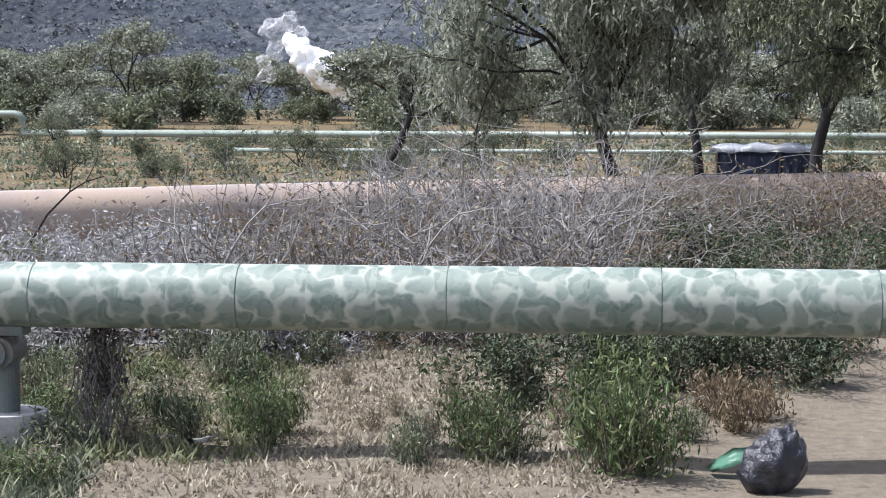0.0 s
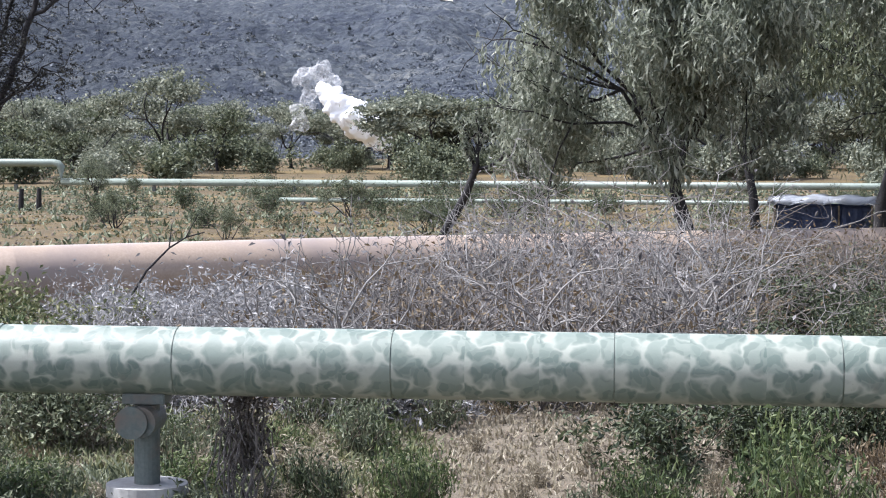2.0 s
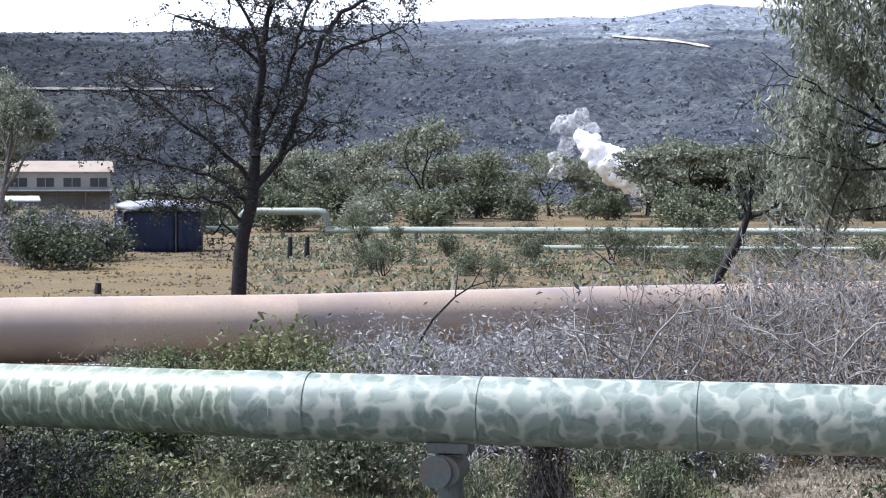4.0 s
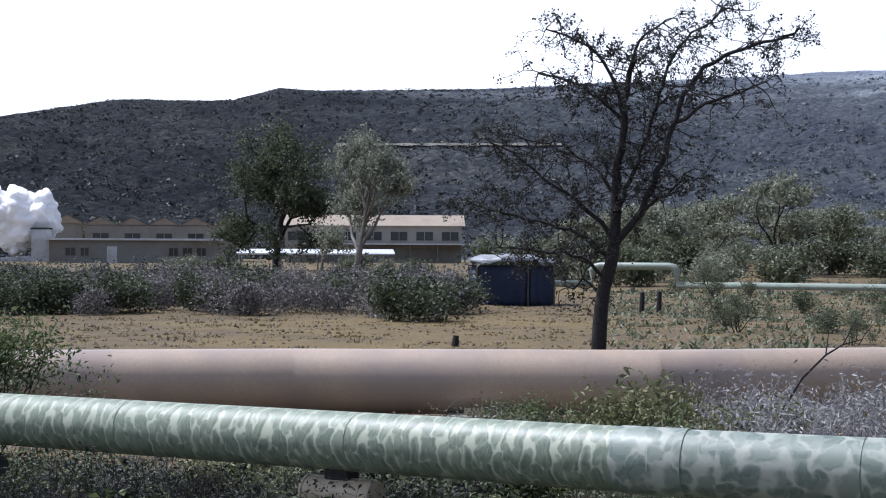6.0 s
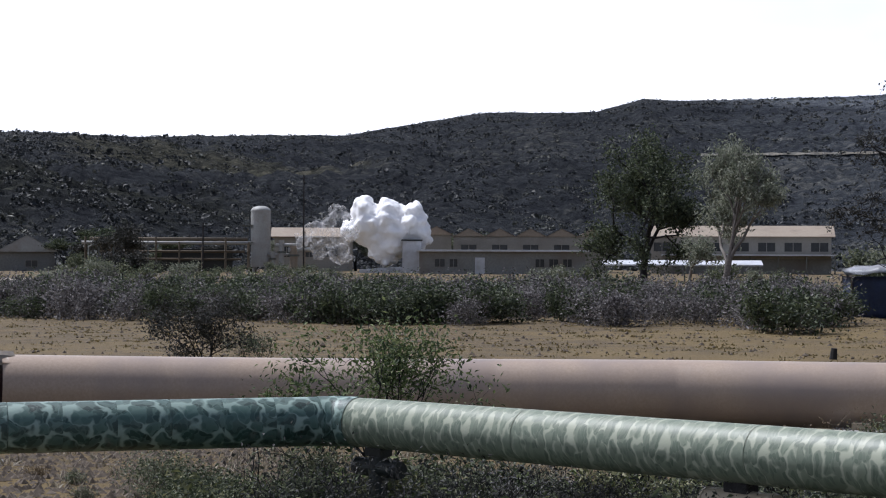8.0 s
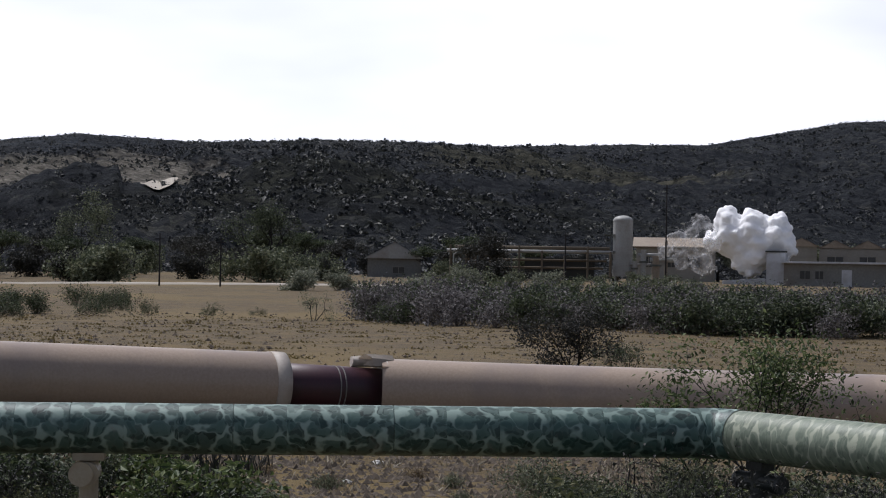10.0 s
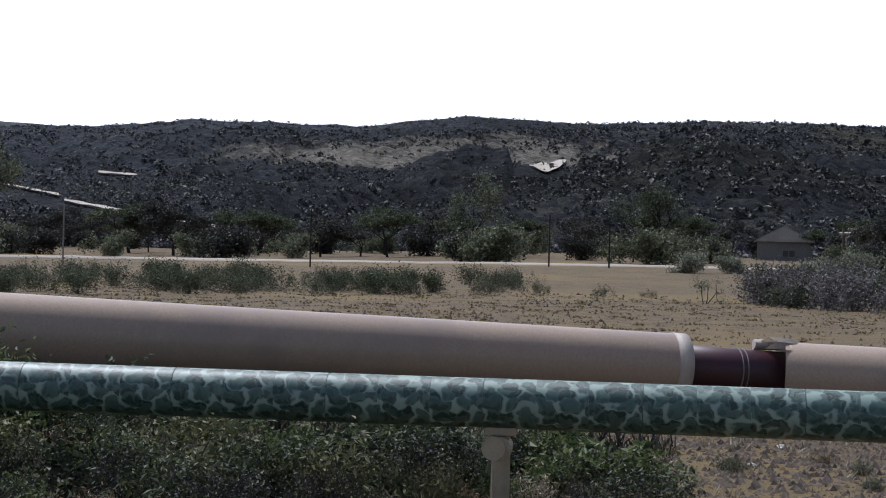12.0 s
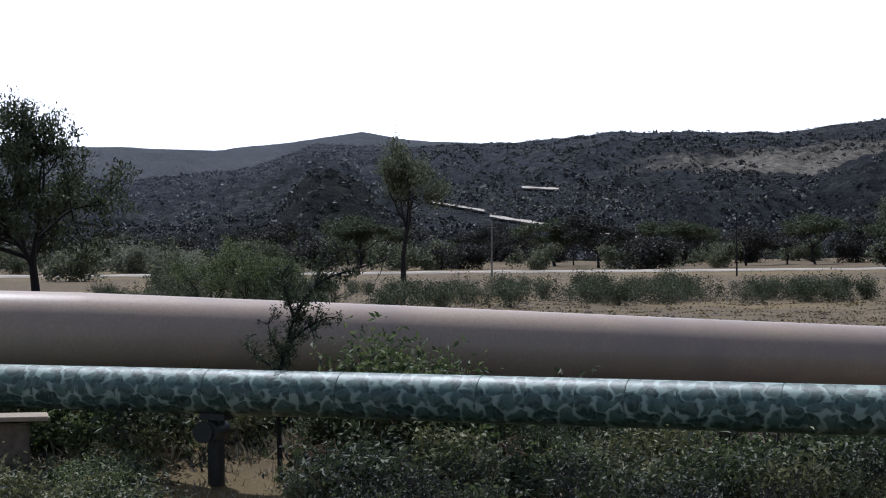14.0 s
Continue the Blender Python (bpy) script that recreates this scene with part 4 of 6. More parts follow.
# grey dry thicket in front of the plant buildings
grey = [bush("dry_grey_bush", pose(0, 0, -500), 51, 2.4, 1.45, L_GREY, BARK_GREY, 1500, 0.11, "leafless grey dry bush in a thicket", "bush", "dry grey thicket", 14, 2, 0.6, 0.012),
        bush("dry_grey_bush", pose(0, 0, -500), 52, 2.0, 1.2, L_GREY, BARK_GREY, 900, 0.11, "leafless grey dry bush in a thicket", "bush", "dry grey thicket", 14, 2, 0.65, 0.012),
        bush("olive_thicket_bush", pose(0, 0, -500), 53, 2.2, 1.3, L_DARK, BARK_GREY, 1500, 0.12, "dark olive bush among dry grey ones", "bush", "dry grey thicket", 12, 2, 0.6, 0.012)]


def thicket_edge(az):
    return float(np.interp(az, [22, 24, 30, 41, 46, 50, 52], [62, 56.5, 60, 63, 66, 71, 76]))


scatter(grey, rng, 165, 23.6, 48.8, 56, 86, 0.9, 1.4, lambda a, d: d > thicket_edge(a) + 1 and not (25.0 < a < 23))
scatter(grey[2:], rng, 40, 30, 48, 63, 80, 0.8, 1.3, lambda a, d: d > thicket_edge(a) + 1)
scatter(round_bush, rng, 22, 24, 52, 95, 150, 0.4, 0.7)

# low bushes on the open field
low = [bush("low_field_bush", pose(0, 0, -500), 61, 1.6, 0.75, L_DARK, STEM_BROWN, 1100, 0.06, "low dark bush on the dry field", "bush", "low field bushes", 9, 2, 0.6, 0.012),
       bush("low_field_bush", pose(0, 0, -500), 62, 1.3, 0.9, L_DARK, STEM_BROWN, 1200, 0.07, "low dark olive bush on the dry field", "bush", "low field bushes", 9, 2, 0.6, 0.012)]
scatter(low, rng, 34, 56, 70, 72, 92, 0.8, 1.4)
scatter(low, rng, 75, 59, 82, 55, 85, 0.75, 1.4, lambda a, d: d > 52 + (82 - a) * 0.9)
scatter(low, rng, 26, 2, 19, 48, 100, 0.8, 1.4)
scatter(low, rng, 20, -12, 3, 40, 100, 0.8, 1.4)
for a, d, s in ((55.42, 76, 0.9), (53.43, 76, 0.75), (52.04, 76, 0.5), (56.72, 78, 0.5), (59.72, 78, 1.0), (58.69, 77, 0.8), (41.30, 44, 0.7)):
    copy_thing(low[0], at_place(a, d, None, a * 37, s))
bush("small_field_tree", at_place(50.36, 71.7), 63, 1.1, 1.5, L_OLIVE, BARK, 900, 0.06, "small sparse thorn sapling on the dry field", "bush", "", 3, 3, 0.5, 0.02)
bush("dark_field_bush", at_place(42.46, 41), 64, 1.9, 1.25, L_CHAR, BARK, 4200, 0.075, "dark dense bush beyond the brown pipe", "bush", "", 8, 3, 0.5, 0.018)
bush("dark_field_bush", at_place(40.73, 40), 65, 0.75, 0.75, L_DARK, BARK, 700, 0.05, "small dark bush beyond the brown pipe", "bush", "", 5, 2, 0.5, 0.012)

# bare acacia by the brown pipe
def bare_acacia():
    """A thorn tree with a straight leader, a forked right limb, layered sprays and long low limbs to one side."""
    rng = np.random.default_rng(11)
    t = thing("bare_acacia_tree", at_place(18.79, 27.0), "dark bare acacia with sparse leaves behind the brown pipe", "tree")
    limbs = [("trunk", 0.125, 0.08, [(0, 0, -0.1), (0.0, 0, 0.58), (0.06, 0, 1.58), (0.2, 0, 2.13), (0.24, 0.02, 2.63)]),
             ("leader", 0.085, 0.04, [(0.24, 0.02, 2.63), (0.26, 0.05, 3.38), (0.34, 0.0, 3.98), (0.36, -0.05, 4.48), (0.5, 0.0, 4.98)]),
             ("limb", 0.06, 0.02, [(0.22, 0, 2.33), (0.62, -0.1, 2.83), (0.85, -0.12, 3.38), (1.05, -0.1, 3.98), (1.3, 0.0, 4.63), (1.75, 0.1, 5.03), (2.35, 0.2, 5.23), (2.8, 0.25, 5.38)]),
             ("limb", 0.04, 0.014, [(0.24, 0.02, 2.73), (0.5, 0.25, 3.38), (0.75, 0.35, 4.08), (0.95, 0.4, 4.78), (1.25, 0.45, 5.33), (1.85, 0.5, 5.78)]),
             ("limb", 0.034, 0.012, [(0.35, 0, 4.03), (0.1, 0.2, 4.38), (-0.4, 0.3, 4.68), (-0.9, 0.35, 4.83)]),
             ("limb", 0.034, 0.012, [(0.36, 0, 4.18), (0.15, -0.25, 4.78), (-0.15, -0.35, 5.13), (-0.75, -0.45, 5.38)]),
             ("limb", 0.03, 0.012, [(0.45, 0, 4.83), (0.55, -0.2, 5.23), (0.9, -0.3, 5.48)]),
             ("limb", 0.034, 0.012, [(1.1, -0.1, 4.08), (1.5, -0.3, 4.33), (2.0, -0.35, 4.48), (2.35, -0.35, 4.63)]),
             ("limb", 0.04, 0.010, [(0.18, 0, 2.13), (-0.3, 0.2, 2.48), (-0.9, 0.3, 2.68), (-1.6, 0.4, 2.83), (-2.0, 0.4, 2.98)]),
             ("limb", 0.04, 0.010, [(0.22, 0, 2.38), (-0.15, -0.2, 2.83), (-0.65, -0.35, 3.18), (-1.25, -0.45, 3.63), (-1.6, -0.45, 3.83)]),
             ("limb", 0.034, 0.010, [(0.25, 0, 2.98), (-0.1, 0.3, 3.48), (-0.6, 0.45, 3.73), (-1.1, 0.5, 3.88)]),
             ("limb", 0.03, 0.010, [(0.12, 0, 1.83), (-0.25, -0.15, 2.13), (-0.8, -0.3, 2.23), (-1.4, -0.4, 2.28)]),
             ("limb", 0.03, 0.010, [(0.62, -0.1, 2.83), (0.95, -0.3, 3.03), (1.2, -0.4, 3.33)]),
             ("limb", 0.026, 0.010, [(0.06, 0, 1.58), (-0.2, 0.15, 1.83), (-0.35, 0.25, 1.68)])]
    tips = []
    for name, r0, r1, pts in limbs:
        P = [Vector(p) for p in pts]
        line = glide(P, 0.16)
        n = len(line) - 1
        line = [p + Vector(rng.normal(size=3)) * (0.0 if name == "trunk" else 0.018) * (0 < i < n) for i, p in enumerate(line)]
        segs = [(*line[i], *line[i + 1], r0 + (r1 - r0) * i / n, r0 + (r1 - r0) * (i + 1) / n) for i in range(n)]
        if name != "trunk":
            for i in range(2 if name == "leader" else n // 4, n + 1):
                for _ in range(2 if i < n else 4):
                    d = np.array([rng.normal(), rng.normal(), rng.normal() * 0.3 + 0.12])
                    q, tip = branching(rng, line[i], d / np.linalg.norm(d), rng.uniform(0.2, 0.42), 0.011, 2, 0.75, (2, 3), 0.7, 0.02, 3, 0.3)
                    segs += q
                    tips.append(tip)
        wood_mesh(name, segs, BARK, t, 8 if name == "trunk" else 5)
    tips = np.concatenate(tips)
    foliage_mesh("foliage", rng, cloud_points(rng, tips[rng.random(len(tips)) < 0.3], 17000, 0.035), 0.042, L_CHAR, t, 0.65)


bare_acacia()

# grey gum, dark acacia and far trees
tree("pale_gum_tree", at_place(26.77, 95), 71, 8.9, 2.4, 0.2, L_WILLOW, BARK_GREY, 9500, 0.21, "pale grey gum tree with an airy upright crown", (0.4, 0), 3, 0.5, (2, 4), 0.72, 0.16, 0.2, 0.35, 0.4, 2.5)
tree("dark_spreading_acacia", at_place(29.13, 110), 72, 9.0, 3.0, 0.24, L_DARK, BARK, 18000, 0.2, "dark spreading acacia in front of the plant buildings", (0.2, 0), 3, 1.0, (3, 4), 0.72, 0.06, 0.28, 0.5, 0, 2.9)
tree("young_gum_tree", at_place(27.77, 100), 76, 3.6, 2.0, 0.1, L_WILLOW, BARK_GREY, 1500, 0.16, "small pale gum beside a low roof", (0.2, 0), 2, 0.5, (2, 3), 0.7, 0.2, 0.2)
tree("slender_gum_tree", at_place(72.57, 110), 73, 7.7, 3.2, 0.16, L_OLIVE, BARK, 9000, 0.2, "slender olive gum tree against the hill", (0.2, 0), 3, 0.45, (2, 4), 0.72, 0.16, 0.26, 0.35, 0.4, 2.1)
tree("spreading_gum_tree", at_place(83.9, 50, None, None, 0.82), 74, 6.6, 2.4, 0.16, L_DARK, BARK, 30000, 0.15, "open-crowned dark gum tree with hanging leaf bunches", (-0.2, 0), 3, 0.7, (3, 4), 0.74, 0.05, 0.17, 0.4, 0.5, 2.0)
tree("hill_foot_tree", at_place(57.32, 175), 75, 6.4, 2.4, 0.15, L_OLIVE, BARK, 3200, 0.2, "sparse olive tree at the foot of the hill", (0, 0), 3, 0.5, (2, 3), 0.7, 0.1, 0.4)
tree("hill_foot_tree", at_place(51.69, 190), 77, 6.8, 2.2, 0.2, L_DARK, BARK, 5200, 0.2, "dense dark tree at the foot of the hill", (0, 0), 3, 0.4, (3, 4), 0.7, 0.1, 0.45)
leafy = [bush("leafy_green_bush", pose(0, 0, -500), 45, 5.4, 3.7, L_GREEN, BARK, 5200, 0.12, "open leafy green bush beyond the brown pipe", "bush", "leafy bushes", 6, 3, 0.6, 0.05, fill=0.05),
         bush("leafy_green_bush", pose(0, 0, -500), 46, 5.4, 3.4, L_OLIVE, BARK, 4600, 0.12, "open leafy olive bush beyond the brown pipe", "bush", "leafy bushes", 6, 3, 0.65, 0.05, fill=0.05)]
for x, d, s, k in ((350, 62, 0.62, 0), (420, 60, 0.6, 0), (500, 61, 0.5, 1), (300, 66, 0.5, 1), (460, 60, 0.55, 0), (560, 64, 0.4, 1)):
    copy_thing(leafy[k % 2], at_place(71.09 + (784 - x) * 0.01737, d, None, x, s * 1.1))
# small flat acacias and shrubs right of the bare one
for t0x, d, s, k in ((11.41, 46, 0.33, 3), (14.94, 52, 0.42, 1), (7.84, 60, 0.5, 2), (5.34, 48, 0.3, 3), (15.72, 85, 0.6, 4)):
    copy_thing(leafy[1], at_place(t0x, d, None, d * 31, s))


def leaning_tree():
    """A leaning trunk with tufted upright twigs."""
    rng = np.random.default_rng(81)
    t = thing("leaning_tufted_tree", at_place(4.76, 36), "leaning dark trunk with tufts of upright narrow leaves", "tree")
    wood_mesh("trunk", [(0, 0, -0.1, 0.15, 0, 0.6, 0.1, 0.09), (0.15, 0, 0.6, 0.55, 0, 1.3, 0.09, 0.08), (0.55, 0, 1.3, 0.8, 0, 1.95, 0.08, 0.06)], BARK, t, 8)
    tips = []
    for b, d, L in (((0.8, 0, 1.95), (-0.15, 0, 1), 0.8), ((0.8, 0, 1.95), (0.3, 0.1, 1), 0.75), ((0.78, 0, 1.85), (1.0, 0, 0.55), 0.9), ((0.75, 0, 1.8), (-0.5, 0.2, 0.8), 0.6)):
        d = np.array(d) / np.linalg.norm(d)
        s, q = branching(rng, b, d, L * 0.7, 0.04, 2, 0.25, (3, 4), 0.6, 0.3)
        wood_mesh("limb", s, BARK, t, 5)
        tips.append(q)
    foliage_mesh("crown", rng, cloud_points(rng, np.concatenate(tips), 1100, 0.06), 0.13, L_WILLOW, t, 0.2, 0.0, -0.8)


leaning_tree()


def drooping_tree(m, seed, h, trunk, leaf, label, n, reach=1.0):
    rng = np.random.default_rng(seed)
    t = thing("drooping_leaf_tree", m, label, "tree", "drooping trees behind the brown pipe")
    wood_mesh("trunk", trunk, BARK, t, 10)
    top = np.array(trunk[-1][3:6])
    tips = []
    for k in range(7):
        a = k * 0.9 + rng.uniform(0, 0.5)
        side = math.cos(a) * (0.3 if math.cos(a) < 0 else 0.62)
        d = np.array([side * reach, math.sin(a) * 0.54 * reach, 1.0])
        s, q = branching(rng, top * rng.uniform(0.85, 1.0), d / np.linalg.norm(d), h * 0.32 * rng.uniform(0.8, 1.15), trunk[-1][7] * 0.6, 3, 0.5, (2, 4), 0.7, 0.02)
        wood_mesh("limb", s, BARK, t, 5)
        tips.append(q)
    tips = np.concatenate(tips)
    tips = tips[(tips[:, 2] > rng.uniform(1.8, 3.0, len(tips))) & (tips[:, 0] > -rng.uniform(1.6, 3.4, len(tips)))]
    # strings of hanging leaves
    k = rng.integers(0, len(tips), n // 7)
    fall = rng.uniform(0, 0.65, (n // 7, 7))
    pts = tips[k][:, None] + rng.normal(size=(n // 7, 1, 3)) * 0.2 + rng.normal(size=(n // 7, 7, 3)) * 0.045
    pts[..., 2] -= fall
    foliage_mesh("crown", rng, pts.reshape(-1, 3), 0.19, leaf, t, 0.22, 0.0, 1.0)
    return t


drooping_tree(at_place(-3.19, 32.5), 91, 7.0, [(0.1, 0, -0.1, -0.05, 0, 0.7, 0.17, 0.14), (-0.05, 0, 0.7, -0.3, 0, 1.5, 0.14, 0.11), (-0.3, 0, 1.5, -0.35, 0, 2.0, 0.11, 0.09)], L_WILLOW, "grey-green tree with long hanging leaves and a dark trunk", 60000)
drooping_tree(at_place(-8.34, 44), 92, 7.5, [(0, 0, -0.1, 0.05, 0, 1.0, 0.17, 0.15), (0.05, 0, 1.0, 0.3, 0, 2.0, 0.15, 0.12)], L_OLIVE, "dark crowned tree behind a tarpaulin shelter", 40000)
drooping_tree(at_place(-4.60, 52), 93, 7.5, [(0, 0, -0.1, -0.1, 0, 1.0, 0.15, 0.13), (-0.1, 0, 1.0, -0.3, 0, 2.0, 0.13, 0.1)], L_WILLOW, "olive tree with a forked trunk on the flats", 32000)
drooping_tree(at_place(-12.54, 34), 94, 6.5, [(0, 0, -0.1, 0.05, 0, 1.0, 0.15, 0.13), (0.05, 0, 1.0, 0.1, 0, 2.0, 0.13, 0.1)], L_OLIVE, "dark crowned tree beside the brown pipe", 26000)


# ---- buildings and plant ----
def opening(name, x, z, w, h, y, parent, frame_material=WALL_CREAM):
    bm = bmesh.new()
    for a in ((x - w / 2, z, x - w / 2 + 0.06, z + h), (x + w / 2 - 0.06, z, x + w / 2, z + h), (x - w / 2, z, x + w / 2, z + 0.06), (x - w / 2, z + h - 0.06, x + w / 2, z + h), (x - 0.03, z, x + 0.03, z + h)):
        box(bm, a[0], y - 0.05, a[1], a[2], y + 0.04, a[3])
    win = part(name, bm, frame_material, parent)
    bm = bmesh.new()
    box(bm, x - w / 2, y - 0.01, z, x + w / 2, y + 0.02, z + h)
    part("pane", bm, GLASS_DARK, win)


def gable_roof(parent, x0, x1, y0, y1, eave, rise, material, along="x", over=0.4):
    bm = bmesh.new()
    if along == "x":
        prof = [(y0 - over, eave), ((y0 + y1) / 2, eave + rise), (y1 + over, eave)]
        ends = (x0 - over, x1 + over)
        rows = [[bm.verts.new((e, p, q)) for p, q in prof] for e in ends]
    else:
        prof = [(x0 - over, eave), ((x0 + x1) / 2, eave + rise), (x1 + over, eave)]
        rows = [[bm.verts.new((p, e, q)) for p, q in prof] for e in (y0 - over, y1 + over)]
    for k in range(2):
        bm.faces.new([rows[0][k], rows[0][k + 1], rows[1][k + 1], rows[1][k]])
    bm.faces.new(rows[0][::-1])
    bm.faces.new(rows[1])
    bmesh.ops.recalc_face_normals(bm, faces=bm.faces)
    bmesh.ops.solidify(bm, geom=bm.faces[:2], thickness=0.1)
    part("roof", bm, material, parent)


def walls(parent, x0, x1, y0, y1, h, material):
    bm = bmesh.new()
    box(bm, x0, y0, -0.4, x1, y1, h)
    part("wall", bm, material, parent)


def plant_buildings():
    k = 0.0606
    b = thing("plant_office", at_place(25.9, 200), "cream office block with a band of dark windows and sheet roof", "building")
    walls(b, -10.6, 8.3, 0, 8, 4.0, WALL_CREAM)
    gable_roof(b, -10.6, 8.3, 0, 8, 4.0, 1.2, ROOF_TAN)
    for i in range(7):
        opening("window", -9.4 + i * 2.75, 2.35, 1.9, 1.05, 0, b)
    bm = bmesh.new()
    box(bm, -9.4, -2.2, 1.95, 9.6, 0, 2.1)
    part("canopy", bm, SHEET, b, "pale sheet canopy")
    for i in range(7):
        part("canopy_post", rod(bmesh.new(), (-8.8 + i * 2.9, -2.0, -0.3), (-8.8 + i * 2.9, -2.0, 1.95), 0.07, None, 8), GREY_STEEL, b)
    bm = bmesh.new()
    box(bm, -8.3, -0.06, -0.3, 8.3, -0.005, 1.6)
    part("plinth_wall", bm, WALL_GREY, b)
    s = thing("long_workshop", at_place(32.6, 205), "long tan-roofed workshop with a row of low gables", "building")
    walls(s, -8.5, 8.5, 0, 9, 3.9, WALL_CREAM)
    for i in range(5):
        gable_roof(s, -8.5 + i * 3.4, -5.1 + i * 3.4, 0, 9, 3.95, 0.9, ROOF_TAN, "y", 0.12)
    for i in range(5):
        opening("window", -6.8 + i * 3.4, 2.2, 1.8, 0.9, 0, s)
    s = thing("grey_store", at_place(33.4, 190), "grey single-storey store with a pale flat roof", "building")
    walls(s, -8.7, 8.2, 0, 6, 2.3, WALL_GREY)
    bm = bmesh.new()
    box(bm, -9.1, -0.5, 2.3, 8.6, 6.3, 2.5, 0.03)
    part("roof", bm, SHEET, s, "pale flat sheet roof")
    for x, w in ((-6.6, 1.1), (-5.2, 0.9), (3.6, 1.0), (5.0, 1.0), (6.4, 1.0)):
        opening("window", x, 0.7, w, 0.9, 0, s, WALL_GREY)
    bm = bmesh.new()
    box(bm, -3.0, -0.06, -0.2, -2.0, 0.0, 1.7, 0.02)
    part("door", bm, SHEET, s, "pale metal door")
    c = thing("open_canopy", at_place(27.9, 150), "low open canopy with a pale sheet roof", "shelter")
    bm = bmesh.new()
    box(bm, -6.6, 0, 1.3, 6.2, 4, 1.42, 0.02, Matrix.Rotation(radians(5), 4, "X"))
    part("roof", bm, SHEET, c, "pale sheet roof")
    for x in (-6.2, -3.0, 0.0, 3.0, 5.8):
        part("post", rod(bmesh.new(), (x, 0.3, -0.4), (x, 0.3, 1.35), 0.06, None, 8), GREY_STEEL, c)
    s = thing("workshop", at_place(39.4, 215), "tan-roofed workshop behind the steam", "building")
    walls(s, -4, 5.0, 0, 8, 4.0, WALL_CREAM)
    gable_roof(s, -4, 5.0, 0, 8, 4.0, 1.1, ROOF_TAN)
    for x in (-2.6, 0.0, 2.6):
        opening("window", x, 1.6, 1.5, 1.3, 0, s)
    s = thing("gabled_store", at_place(35.5, 212), "small cream gabled store", "building")
    walls(s, -1.7, 1.7, 0, 5, 4.2, WALL_CREAM)
    gable_roof(s, -1.7, 1.7, 0, 5, 4.2, 1.0, ROOF_TAN, "y", 0.3)
    s = thing("steam_outlet_box", at_place(36.25, 196), "stained pale concrete outlet box beneath the steam", "outlet")
    bm = bmesh.new()
    box(bm, -1.0, 0, -0.4, 1.0, 2.0, 3.4, 0.05)
    part("box", bm, SHEET, s)
    bm = bmesh.new()
    box(bm, -1.12, -0.12, 3.4, 1.12, 2.12, 3.55, 0.03)
    part("rim", bm, DARK_STEEL, s)
    bm = bmesh.new()
    box(bm, -5.5, 0.4, -0.4, -1.0, 1.6, 0.75, 0.05, Matrix.Rotation(radians(-4), 4, "Y"))
    part("channel", bm, SHEET, s, "pale concrete channel")
    h = thing("grey_roofed_house", at_place(47.88, 210), "low house with a grey sheet roof", "building")
    walls(h, -3.0, 3.0, 0, 6, 2.1, WALL_GREY)
    gable_roof(h, -3.0, 3.0, 0, 6, 2.1, 1.9, TANK_GREY, "y")
    opening("window", 0.5, 0.4, 1.4, 0.8, 0, h)
    # separator tank with its ladder
    t = thing("separator_tank", at_place(40.88, 200), "tall grey separator tank with a domed top", "tank")
    bm = bmesh.new()
    rod(bm, (0, 0, 0.6), (0, 0, 6.6), 1.05, None, 32)
    part("shell", bm, TANK_GREY, t, shade=False)
    bm = bmesh.new()
    bmesh.ops.create_uvsphere(bm, u_segments=32, v_segments=12, radius=1.05, matrix=Matrix.Translation((0, 0, 6.6)) @ Matrix.Diagonal((1, 1, 0.5, 1)))
    part("dome", bm, TANK_GREY, t, shade=True)
    for z in (1.2, 3.0, 4.8, 6.5):
        part("hoop", rod(bmesh.new(), (0, 0, z), (0, 0, z + 0.12), 1.09, None, 32), TANK_GREY, t)
    for a in range(4):
        x, y = math.cos(a * 1.57 + 0.6) * 0.9, math.sin(a * 1.57 + 0.6) * 0.9
        part("leg", rod(bmesh.new(), (x, y, -0.4), (x, y, 0.9), 0.14, None, 8), TANK_GREY, t)
    for x in (-1.75, -1.35):
        part("ladder_rail", rod(bmesh.new(), (x, -0.3, -0.3), (x, -0.3, 6.2), 0.05, None, 6), GREY_STEEL, t)
    for i in range(14):
        part("ladder_rung", rod(bmesh.new(), (-1.75, -0.3, 0.2 + i * 0.43), (-1.35, -0.3, 0.2 + i * 0.43), 0.035, None, 6), GREY_STEEL, t)
    for z in (3.2, 5.0):
        bm = bmesh.new()
        box(bm, -2.1, -0.8, z, -0.8, 0.6, z + 0.08)
        part("landing", bm, GREY_STEEL, t)
    # pipe rack
    r = thing("pipe_rack", at_place(43.64, 196), "rusty pipe rack with horizontal steam pipes on posts", "pipe rack")
    for i, z in enumerate((3.1, 3.5, 2.2, 1.4)):
        pipe_run([(-9.0 + i * 0.8, i * 0.5, z), (8.4 - i * 0.3, i * 0.5, z)], 0.17 if i < 2 else 0.12, 12, TANK_GREY if i == 0 else STEM_BROWN, "pipe", r)
    for i in range(8):
        x = -8.6 + i * 2.4
        for y in (-0.3, 1.6):
            part("post", rod(bmesh.new(), (x, y, -0.4), (x, y, 3.7 - 0.5 * (i % 3)), 0.1, None, 8), STEM_BROWN, r)
        bm = bmesh.new()
        box(bm, x - 0.1, -0.5, 2.25, x + 0.1, 1.8, 2.42)
        part("cross_beam", bm, STEM_BROWN, r)
    for i in range(5):
        x = -8.2 + i * 1.25
